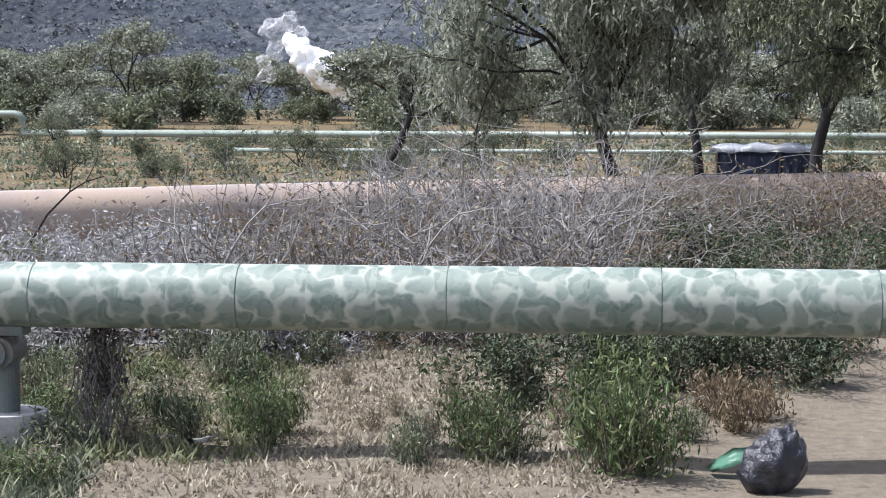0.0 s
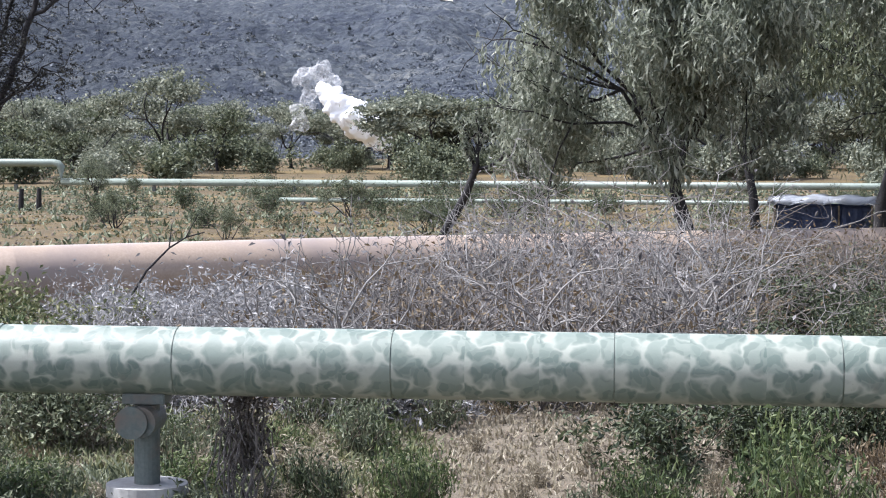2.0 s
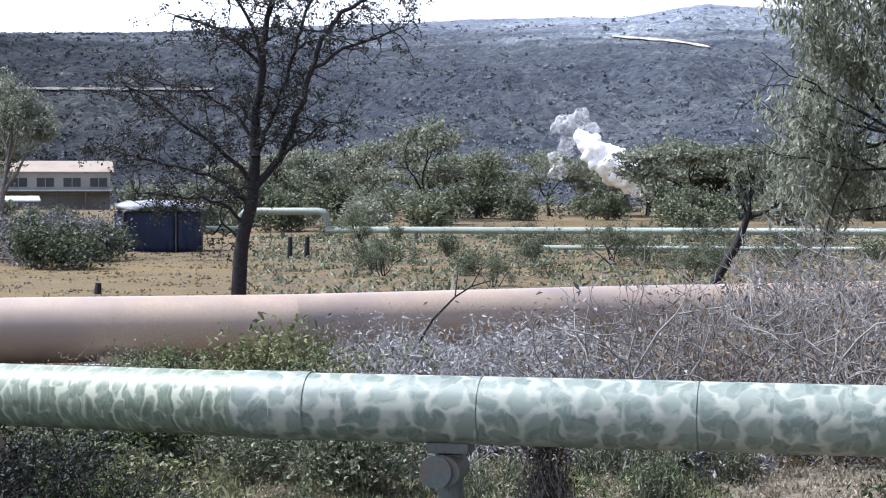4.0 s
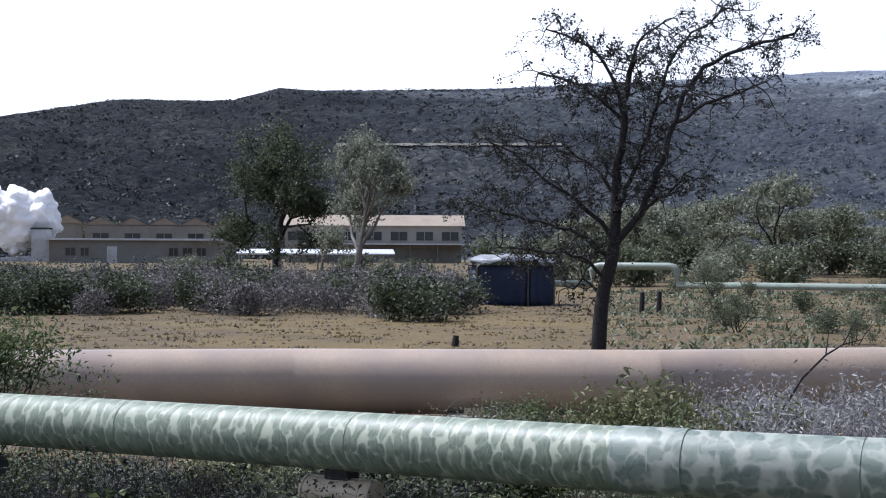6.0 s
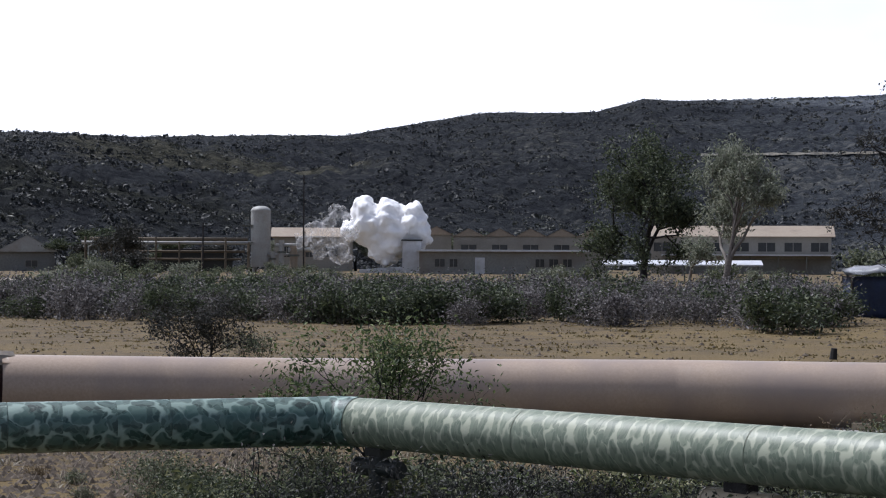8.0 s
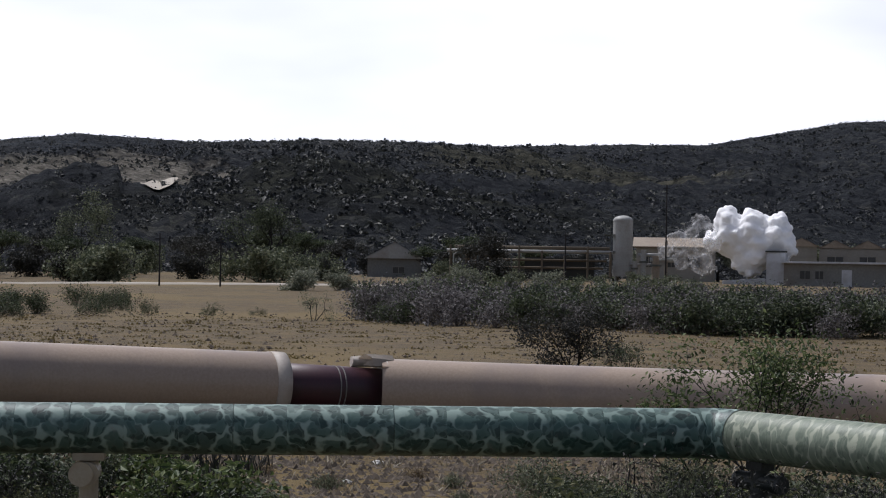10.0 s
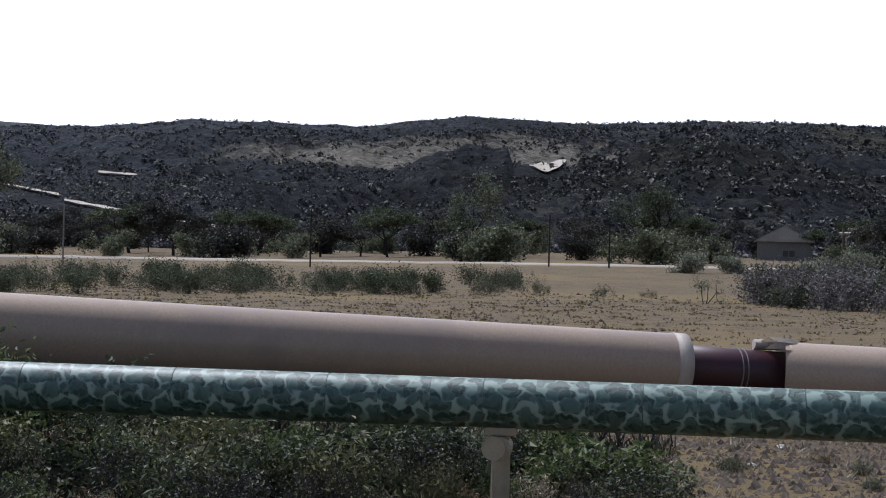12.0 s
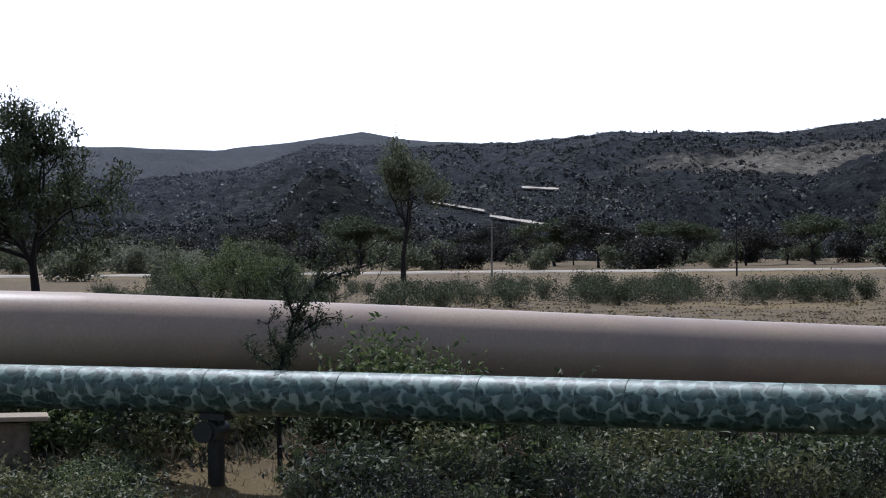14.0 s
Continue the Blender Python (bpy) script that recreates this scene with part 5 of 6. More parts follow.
        pipe_run([(x, -0.8, 0.0), (x, -0.8, 2.6 + 0.4 * (i % 2)), (x + 0.5, -0.8, 2.9 + 0.4 * (i % 2)), (x + 1.0, -0.8, 2.6), (x + 1.0, -0.8, 0.9)], 0.14, 10, STEM_BROWN if i % 2 else GREY_STEEL, "riser_loop", r)
        part("valve_body", rod(bmesh.new(), (x, -1.0, 1.4), (x, -0.6, 1.4), 0.3, None, 12), DARK_STEEL, r)
    bm = bmesh.new()
    box(bm, -0.8, 2.2, 0.1, 6.6, 6.0, 2.5, 0.05)
    part("dark_shelter", bm, DARK_STEEL, r, "dark green covered bay")
    for i, (x, z, rr) in enumerate(((11.8, 3.4, 0.3), (13.1, 2.8, 0.42), (10.9, 2.2, 0.25), (14.2, 4.4, 0.16))):
        v = thing("valve_riser", at_place(43.64, 198) @ pose(x, 1.0, 0), "weathered upright riser pipe beside the separator", "pipe", "risers by the separator")
        part("pipe", rod(bmesh.new(), (0, 0, -0.4), (0, 0, z), rr, None, 14), ROOF_TAN if i % 2 else TANK_GREY, v)
        part("flange", rod(bmesh.new(), (0, 0, z * 0.6), (0, 0, z * 0.6 + 0.2), rr * 1.5, None, 14), GREY_STEEL, v)
        pipe_run([(-0.6, 0, z * 0.85), (2.2, 0, z * 0.85)], rr * 0.6, 12, TANK_GREY, "elbow_arm", v)


plant_buildings()
scatter(dark_bush, rng, 12, 40, 46.5, 182, 205, 0.3, 0.5)
scatter(dark_belt, rng, 6, 40, 50, 205, 225, 0.55, 0.8)


def power_pole(az, d, h, material, lean=0.0):
    p = thing("utility_pole", at_place(az, d), "thin upright utility pole", "pole", "utility poles")
    part("shaft", rod(bmesh.new(), (0, 0, -0.4), (lean, 0, h), 0.075 * d / 150, 0.05 * d / 150, 8), material, p)
    bm = bmesh.new()
    box(bm, lean - 0.35, -0.04, h - 0.45, lean + 0.35, 0.04, h - 0.39)
    part("crossarm", bm, material, p)


power_pole(39.57, 190, 10.0, BARK)
power_pole(69.83, 125, 3.7, BARK_PALE)
power_pole(62.38, 125, 3.9, BARK)
power_pole(55.04, 140, 3.9, BARK)
power_pole(53.20, 140, 3.7, BARK)
power_pole(42.63, 185, 5.0, BARK)


def steam_plume(name, m, seed, puffs, material, label, grain, torn=2.2):
    """Billows heaped up from puffs (x, z, radius), melted into one ragged body."""
    rng = np.random.default_rng(seed)
    bm = bmesh.new()
    for x, z, r in puffs:
        for k in range(15):
            off = rng.normal(size=3)
            off /= np.linalg.norm(off)
            rr = r * (0.85 if k == 0 else rng.uniform(0.18, 0.42))
            c = Vector((x, 0, z)) + Vector(off) * (0.0 if k == 0 else r * rng.uniform(0.5, 0.85))
            ball = bmesh.ops.create_icosphere(bm, subdivisions=3, radius=rr, matrix=Matrix.Translation(c))
            for v in ball["verts"]:
                n = (v.co - c).normalized()
                v.co += n * rr * (0.35 * noise.noise(v.co / (grain * 4)) + 0.22 * noise.noise(v.co / (grain * 1.6)))
    ob = part(name, bm, material, shade=True)
    melt = ob.modifiers.new("melt", "REMESH")
    melt.mode, melt.voxel_size, melt.use_smooth_shade = "VOXEL", grain * 0.5, True
    soft = ob.modifiers.new("soft", "SMOOTH")
    soft.factor, soft.iterations = 0.5, 5
    rag = ob.modifiers.new("ragged", "DISPLACE")
    rag.texture = bpy.data.textures.new(name, "CLOUDS")
    rag.texture.noise_scale, rag.texture.noise_depth, rag.strength, rag.mid_level = grain * (3.0 if torn < 3 else 4.0), 4, grain * torn, 0.5
    ob.matrix_world = m
    tagged(ob, label, "steam", kind="stuff")


steam_plume("steam_cloud", at_place(36.95, 199, -0.3), 5, [(3.0, 3.9, 1.1), (2.6, 5.4, 2.2), (0.2, 5.2, 3.0), (2.5, 7.0, 1.6), (0.0, 7.2, 1.9), (-2.8, 7.2, 1.7), (-2.2, 5.6, 2.5), (-0.4, 3.2, 1.9), (-4.2, 5.2, 1.3)], STEAM, "dense white steam billowing from a plant outlet", 0.3)
steam_plume("steam_wisps", at_place(36.95, 198.5, -0.3), 7, [(-4.8, 5.6, 2.0), (-6.4, 4.6, 1.7), (-5.8, 7.0, 1.2), (-7.8, 5.2, 1.3), (-5.2, 3.0, 1.5), (-9.2, 4.4, 0.9), (-7.4, 3.2, 1.0)], STEAM_THIN, "thin torn shreds of steam drifting off the cloud", 0.22, 6.0)
WELL = pose(-19.1, 148.8, 0.0)
steam_plume("steam_plume", WELL, 6, [(0.0, 2.2, 0.6), (-0.5, 3.0, 1.1), (-1.5, 3.6, 1.5), (-2.5, 4.5, 1.6), (-3.7, 5.4, 1.35), (-4.7, 6.2, 1.0), (-5.4, 6.9, 0.55)], STEAM, "white steam plume leaning from a wellhead among trees", 0.2)
steam_plume("steam_wisps", WELL, 8, [(-6.2, 7.4, 1.1), (-5.4, 8.2, 0.9), (-4.4, 7.4, 0.7), (-7.0, 7.9, 0.7), (-7.2, 4.2, 0.8), (-7.5, 5.0, 0.6), (-6.4, 6.0, 0.7)], STEAM_THIN, "thin torn shreds of steam above a wellhead", 0.16, 6.0)


def hut(m, w, dpt, h, label, sag):
    b = thing("tarpaulin_hut", m, label, "hut", "tarpaulin shelters")
    rng = random.Random(3)

    def tarp(x0, y0, x1, y1, seed):
        bm = bmesh.new()
        nx, nz = 14, 8
        vs = []
        L = math.hypot(x1 - x0, y1 - y0)
        nxv, nyv = -(y1 - y0) / L, (x1 - x0) / L
        for i in range(nx + 1):
            for j in range(nz + 1):
                u, q = i / nx, j / nz
                o = 0.05 * math.sin(u * 17 + seed) * (1 - q * 0.5) + 0.03 * math.sin(u * 31 + q * 6 + seed)
                vs.append(bm.verts.new((x0 + (x1 - x0) * u + nxv * o, y0 + (y1 - y0) * u + nyv * o, q * h)))
        for i in range(nx):
            for j in range(nz):
                a = i * (nz + 1) + j
                bm.faces.new([vs[a], vs[a + nz + 1], vs[a + nz + 2], vs[a + 1]])
        bmesh.ops.solidify(bm, geom=bm.faces[:], thickness=0.02)
        part("tarpaulin_wall", bm, TARP, b, shade=True)

    tarp(-w / 2, 0, w / 2 * 0.3, 0, 1)
    tarp(w / 2 * 0.36, -0.02, w / 2, 0.05, 2)
    tarp(w / 2, 0.05, w / 2, dpt, 3)
    tarp(w / 2, dpt, -w / 2, dpt, 4)
    tarp(-w / 2, dpt, -w / 2, 0, 5)
    bm = bmesh.new()
    cols = []
    for i in range(11):
        u = i / 10
        cols.append([bm.verts.new((-w / 2 - 0.2 + (w + 0.4) * u, y, h + 0.02 + sag * math.sin(u * 3.14) + 0.1 * k * (1 - k) * 4 + 0.11 * dpt * k + 0.04 * math.sin(i * 2.3 + k * 9))) for k, y in ((0, -0.25), (0.5, dpt / 2), (1, dpt + 0.2))])
    for c0, c1 in zip(cols, cols[1:]):
        for q in range(2):
            bm.faces.new([c0[q], c1[q], c1[q + 1], c0[q + 1]])
    bmesh.ops.solidify(bm, geom=bm.faces[:], thickness=0.03)
    part("roof_sheet", bm, SHEET, b, "pale plastic roof sheet", True)
    for x, y in ((-w / 2, 0), (w / 2, 0), (w / 2, dpt), (-w / 2, dpt), (w * 0.16, 0)):
        part("pole", rod(bmesh.new(), (x, y, -0.2), (x, y, h), 0.035, None, 8), STEM_BROWN, b)


hut(at_place(21.71, 74, None, 30), 3.1, 2.6, 1.62, "dark blue tarpaulin hut with a pale bowed roof", 0.16)
hut(at_place(-6.60, 50, None, -6), 2.5, 1.6, 0.76, "low dark blue tarpaulin shelter with a pale sheet roof", 0.03)

st = thing("tree_stump", at_place(23.41, 43), "short brown tree stump on the dry field", "stump")
part("stump", rod(bmesh.new(), (0, 0, -0.1), (0.03, 0, 0.24), 0.1, 0.07, 9), BARK, st)


def road_strip():
    az = np.arange(45, 94, 0.5)
    v, f = [], []
    for i, a in enumerate(az):
        d = 147 - 0.9 * max(0, a - 62) + 2.5 * math.sin(a * 0.3)
        for dd, z in ((0, -0.05), (0.3, 0.10), (1.6, 0.13), (2.0, -0.05)):
            x, y = polar(a, d + dd)
            v.append((x, y, gz(x, y) + z))
    for i in range(len(az) - 1):
        for k in range(3):
            f.append((i * 4 + k, i * 4 + k + 1, i * 4 + k + 5, i * 4 + k + 4))
    tagged(mesh_object("road", v, f, TRACK), "pale dust road on a low bank across the field", "road", kind="structure")


road_strip()



# ---- brush between the two pipes ----
rng = np.random.default_rng(77)
HIDE = pose(0, 0, -500)
tangle = [bush("dry_twig_tangle", HIDE, 101, 2.6, 1.5, L_GREY, BARK_PALE, 260, 0.06, "bleached leafless tangle of dry twigs before the brown pipe", "dry bush", "dry tangle between the pipes", 15, 3, 0.75, 0.018),
          bush("dry_twig_tangle", HIDE, 102, 2.2, 1.2, L_BROWN, BARK_GREY, 420, 0.05, "grey-brown leafless tangle of dry twigs", "dry bush", "dry tangle between the pipes", 15, 3, 0.8, 0.017),
          bush("dry_twig_tangle", HIDE, 103, 2.0, 1.0, L_BROWN, STEM_BROWN, 700, 0.05, "brown twiggy dry bush", "dry bush", "dry tangle between the pipes", 15, 3, 0.7, 0.015)]
heap = [bush("bleached_brush_heap", HIDE, 111, 1.8, 0.55, L_PALE, BARK_PALE, 2400, 0.05, "low heap of bleached curled dry brush", "dry bush", "bleached brush", 22, 2, 1.0, 0.014, 0.3),
        bush("bleached_brush_heap", HIDE, 112, 1.5, 0.45, L_PALE, BARK_PALE, 2000, 0.05, "low heap of bleached curled dry brush", "dry bush", "bleached brush", 22, 2, 1.0, 0.014, 0.3)]
shrub = [bush("green_shrub", HIDE, 121, 1.2, 0.95, L_OLIVE, STEM_BROWN, 2600, 0.05, "leafy olive green shrub before the brown pipe", "shrub", "shrubs between the pipes", 12, 2, 0.5, 0.009),
         bush("green_shrub", HIDE, 122, 1.1, 0.85, L_GREEN, STEM_BROWN, 2400, 0.055, "fresh green leafy shrub before the brown pipe", "shrub", "shrubs between the pipes", 12, 2, 0.45, 0.009),
         bush("green_shrub", HIDE, 123, 1.0, 0.7, L_DARK, STEM_BROWN, 2400, 0.05, "dark green leafy shrub", "shrub", "shrubs between the pipes", 12, 2, 0.5, 0.009)]
yellow = bush("yellow_green_shrub", HIDE, 125, 0.9, 1.25, L_YELLOW, STEM_BROWN, 2000, 0.07, "yellow-green leafy shrub with pale flower heads", "shrub", "shrubs between the pipes", 9, 2, 0.4, 0.01)
herb = [bush("weed_clump", HIDE, 131, 0.55, 0.5, L_GREEN, STEM_BROWN, 900, 0.045, "fresh green weed clump on dry soil", "weed", "weed clumps",  17, 1, 0.28, 0.006, 0.32, -0.1, -0.5),
        bush("weed_clump", HIDE, 132, 0.6, 0.42, L_OLIVE, STEM_BROWN, 800, 0.045, "olive weed clump on dry soil", "weed", "weed clumps",  17, 1, 0.28, 0.006, 0.32, -0.1, -0.5),
        bush("weed_clump", HIDE, 133, 0.5, 0.36, L_BROWN, STEM_BROWN, 650, 0.04, "brown dried weed clump on dry soil", "weed", "weed clumps",  17, 1, 0.28, 0.006, 0.32, -0.1, -0.5),
        # the dark leaf also stands in for shade on clumps near the first post
        bush("weed_clump", HIDE, 134, 0.6, 0.4, L_DARK, STEM_BROWN, 800, 0.045, "dark green weed clump, shade put into the colour of some", "weed", "weed clumps",  17, 1, 0.28, 0.006, 0.32, -0.1, -0.5),
        bush("weed_clump", HIDE, 135, 0.5, 0.35, L_STRAW, STEM_BROWN, 500, 0.06, "straw-coloured dry grass clump", "weed", "weed clumps", 15, 1, 0.3, 0.004, 0.14, 0.0, 0.0, 0.1)]


def brown_distance(az):
    return float(np.interp(az, [r[0] for r in BROWN + BROWN_LEFT], [r[1] for r in BROWN + BROWN_LEFT]))


def green_distance(az):
    """How far the camouflage pipe is along a bearing."""
    x, y = -math.sin(radians(az)), math.cos(radians(az))
    best = 99.0
    for a, b in ((RIGHT_END, ELBOW), (ELBOW, BEND), (BEND, LEFT_END)):
        ex, ey = b.x - a.x, b.y - a.y
        den = x * ey - y * ex
        if abs(den) > 1e-6:
            t = ((a.x + 0.35) * ey - (a.y + 0.35) * ex) / den
            s = ((a.x + 0.35) * y - (a.y + 0.35) * x) / den
            if t > 0 and -0.01 <= s <= 1.01:
                best = min(best, t)
    return best


def between(a, d):
    return green_distance(a) + 0.9 < d < brown_distance(a) - 0.75


scatter(tangle[:2], rng, 32, -5, 6.5, 13.5, 24, 0.85, 1.2, lambda a, d: between(a, d) and d > 15.5)
scatter(tangle[1:], rng, 16, -13, 18, 13, 22, 0.55, 0.8, lambda a, d: between(a, d) and d > 14)
scatter(heap, rng, 44, 4.5, 15, 15, 23, 1.0, 1.7, between)
scatter(shrub[2:], rng, 40, -13, -3.5, 13, 25, 0.7, 1.05, between)
scatter(tangle[1:], rng, 22, -13, -4.5, 24, 28.5, 0.9, 1.25, between)
scatter(shrub[2:], rng, 18, -13, -4, 22, 28, 0.9, 1.3, between)
scatter(shrub, rng, 30, 13, 24.5, 13.5, 21, 0.6, 0.95, between)
scatter(tangle[1:], rng, 6, 14, 24, 15, 20, 0.5, 0.7, between)
scatter(heap, rng, 5, 24, 33, 15, 20, 0.5, 0.8, between)
for a, d, s in ((17.67, 18.6, 1.08), (16.98, 18.3, 0.9), (21.39, 17.2, 0.8), (13.78, 18.0, 0.85)):
    copy_thing(yellow, at_place(a, d, None, d * 77, s))


def bramble(m, seed, reach, height, bark, label):
    """Long thin shoots that arch up and over."""
    rng = np.random.default_rng(seed)
    b = thing("arching_bramble", m, label, "dry bush", "arching brambles")
    segs = []
    for _ in range(46):
        q = np.array([rng.normal() * 0.3, rng.normal() * 0.3, 0.0])
        a, rise, r = rng.uniform(0, 6.28), rng.uniform(0.5, 1.0), rng.uniform(0.008, 0.016)
        d = np.array([math.cos(a) * 0.45, math.sin(a) * 0.45, 1.0])
        n = rng.integers(9, 15)
        for i in range(n):
            d = d + rng.normal(size=3) * 0.22 + np.array([math.cos(a) * 0.09 * reach, math.sin(a) * 0.09 * reach, -0.075 / rise])
            d /= np.linalg.norm(d)
            e = q + d * height * rise * 0.125
            e[2] = max(e[2], 0.05)
            segs.append((*q, *e, r * (1 - 0.8 * i / n), r * (1 - 0.8 * (i + 1) / n)))
            if i > 2 and rng.random() < 0.55:
                k, _ = branching(rng, e, d + rng.normal(size=3) * 0.8, height * 0.16, r * 0.45, 1, 0.6, (1, 2), 0.7, 0.0, 3, 0.3)
                segs += k
            q = e
    wood_mesh("branchwork", segs, bark, b, 4)
    return b


for i, (a, d, h, bark) in enumerate(((-3.4, 25.5, 2.5, BARK_PALE), (-1.5, 24.5, 2.3, BARK_GREY), (0.6, 24.0, 2.0, BARK_GREY), (2.2, 22.5, 1.7, BARK_PALE), (-2.4, 23.0, 1.9, BARK_GREY), (-4.8, 24.5, 2.0, BARK_PALE), (-0.4, 22.0, 1.7, BARK_PALE), (3.8, 21.0, 1.4, BARK_GREY), (-5.8, 23.0, 1.4, BARK_GREY), (5.6, 20.0, 1.3, BARK_GREY))):
    bramble(at_place(a, d), 170 + i, 1.3, h, bark, "bleached leafless arching shoots" if bark is BARK_PALE else "grey-brown leafless arching shoots")


def bare_stick():
    rng = np.random.default_rng(140)
    x, y = polar(13.30, 18.0)
    b = thing("bare_branch", pose(x, y, gz(x, y), 0, 0, 18), "single dark bare branch leaning over the brush", "branch")
    pts = [(0, 0, 0.2), (0.12, 0, 0.75), (0.3, 0, 1.05), (0.52, 0.02, 1.27), (0.68, 0.03, 1.37), (0.86, 0.05, 1.42)]
    segs = [(*p, *q, 0.016 - 0.002 * i, 0.014 - 0.002 * i) for i, (p, q) in enumerate(zip(pts, pts[1:]))]
    segs += [(0.52, 0.02, 1.27, 0.55, 0.05, 1.5, 0.008, 0.004), (0.68, 0.03, 1.37, 0.8, 0, 1.6, 0.007, 0.003)]
    wood_mesh("branch", segs[:5], BARK, b, 6)
    wood_mesh("twig", segs[5:6], BARK, b, 5)
    wood_mesh("twig", segs[6:], BARK, b, 5)


bare_stick()

# thorn shrub and creepers before the brown pipe
bush("young_acacia_shrub", at_place(36.69, 18.4, None, 10), 141, 1.6, 1.95, L_GREEN, BARK, 4600, 0.06, "young open acacia shrub with fresh green leaf tips", "shrub", "", 6, 3, 0.42, 0.016, 0.4, 0.4, 0.0, 0.09)
bush("young_acacia_shrub", at_place(38.62, 18.6, None, 80), 142, 1.1, 1.2, L_OLIVE, BARK, 500, 0.05, "young open acacia shrub with sparse leaves", "shrub", "", 4, 3, 0.5, 0.012)
bush("young_acacia_shrub", at_place(32.83, 18.8, None, 50), 143, 0.8, 1.15, L_OLIVE, BARK, 420, 0.05, "small sparse acacia shoot", "shrub", "", 3, 2, 0.4, 0.01)
bush("young_acacia_shrub", at_place(40.95, 18.8, None, 50), 144, 0.4, 1.25, L_BROWN, BARK, 120, 0.04, "thin dry shoot before the brown pipe", "shrub", "", 2, 2, 0.3, 0.01)


def creeper_tree():
    """A slim stem that bends over, set all along with short spiky sprays."""
    rng = np.random.default_rng(151)
    t = thing("creeper_tree", at_place(77.75, 17.4), "slim dark tree with spiky sprays leaning over the brown pipe", "tree")
    stems = [("trunk", 0.03, [(0, 0, -0.1), (-0.02, 0, 0.55), (0.0, 0, 1.03), (0.12, 0, 1.5)]), ("limb", 0.02, [(0.12, 0, 1.5), (0.32, 0.03, 1.8), (0.6, 0.05, 1.92), (0.95, 0.08, 2.02)]),
             ("limb", 0.016, [(0.06, 0, 1.25), (0.25, -0.05, 1.42), (0.42, -0.08, 1.5)]), ("limb", 0.016, [(0.12, 0, 1.5), (0.05, 0.1, 1.72), (0.02, 0.12, 1.9)]), ("limb", 0.014, [(0.0, 0, 1.0), (-0.18, 0.05, 1.12), (-0.3, 0.05, 1.2)]),
             ("limb", 0.014, [(0.3, 0.03, 1.78), (0.4, 0.1, 1.98), (0.55, 0.15, 2.12)]), ("limb", 0.012, [(0.02, 0, 1.1), (-0.1, -0.1, 1.35), (-0.12, -0.12, 1.45)])]
    tips = []
    for name, r, pts in stems:
        line = glide([Vector(p) for p in pts], 0.07)
        n = len(line) - 1
        segs = [(*line[i], *line[i + 1], r * (1 - 0.6 * i / n), r * (1 - 0.6 * (i + 1) / n)) for i in range(n)]
        for i in range(n + 1):
            if line[i].z > 0.95:
                for _ in range(3):
                    d = rng.normal(size=3) + np.array([0.3, 0, 0.3])
                    q, tip = branching(rng, line[i], d / np.linalg.norm(d), rng.uniform(0.05, 0.13), 0.006, 1, 0.5, (1, 2), 0.7, 0.05, 2, 0.2)
                    segs += q
                    tips.append(tip)
        wood_mesh(name, segs, BARK, t, 6)
    foliage_mesh("leaves", rng, cloud_points(rng, np.concatenate(tips), 5200, 0.022), 0.035, L_DARK, t, 0.35)


creeper_tree()
for x, s in ((668, 1.15), (745, 0.75), (700, 0.9)):
    copy_thing(shrub[1], at_place(71.09 + (784 - x) * 0.01737, 18.4, None, x, s * 0.95))
copy_thing(shrub[1], at_place(74.23, 18.4, None, 40, 1.45))

# ---- weeds ----
def near_post(a, d):
    """True just before a post of the camouflage pipe, where the weeds are thin."""
    return ((abs(a - 57.4) < 1.9) & (d < 15.6)) | ((abs(a - 79.7) < 2.0) & (d < 17.8)) | ((abs(a - 37.05) < 1.9) & (d < 15.5))


# by the first posts
for px, py, k, s, _ in ((1095, 850, 0, 1.55, 1), (1060, 800, 0, 1.25, 1), (1150, 845, 0, 1.1, 1), (1110, 760, 0, 1.35, 1), (865, 830, 0, 1.05, 1), (900, 825, 1, 1.0, 1), (830, 800, 0, 0.9, 1), (735, 835, 1, 0.85, 1), (760, 800, 4, 0.9, 1),
                            (1310, 760, 2, 1.35, 1), (1270, 735, 2, 1.1, 1), (1350, 740, 2, 1.1, 1), (1180, 640, 3, 1.3, 1), (1300, 635, 3, 1.1, 1), (470, 790, 0, 1.0, 1), (440, 770, 0, 0.9, 1), (500, 770, 0, 0.8, 1), (400, 690, 1, 1.2, 1), (430, 660, 1, 1.3, 1),
                            (330, 780, 3, 0.9, 1), (290, 760, 3, 0.9, 1), (230, 770, 3, 0.7, 1), (110, 740, 4, 1.0, 1), (80, 720, 1, 1.1, 1), (150, 700, 1, 1.1, 1), (340, 650, 1, 1.2, 1), (600, 620, 3, 1.0, 1), (610, 680, 4, 0.7, 1), (560, 650, 1, 1.0, 1),
                            (690, 620, 3, 0.7, 1), (960, 640, 4, 1.1, 1), (880, 660, 4, 1.0, 1), (800, 700, 4, 0.8, 1), (930, 720, 4, 0.9, 1), (660, 760, 4, 0.8, 1), (1220, 780, 1, 0.7, 1), (1440, 660, 2, 0.5, 1), (990, 760, 4, 0.9, 1), (700, 730, 4, 0.7, 1)):
    e_d = 3298 * 2.22 / (py - 174)
    a0 = radians(5.03 + math.degrees(math.atan((784 - px) / 3298)))
    x, y = 1.264 - math.sin(a0) * e_d, -0.58 + math.cos(a0) * e_d
    copy_thing(herb[k], pose(x, y, gz(x, y) - 0.02, 0, 0, px * 7 % 360) @ Matrix.Diagonal((s * 0.8, s * 0.8, s * 1.25, 1)))
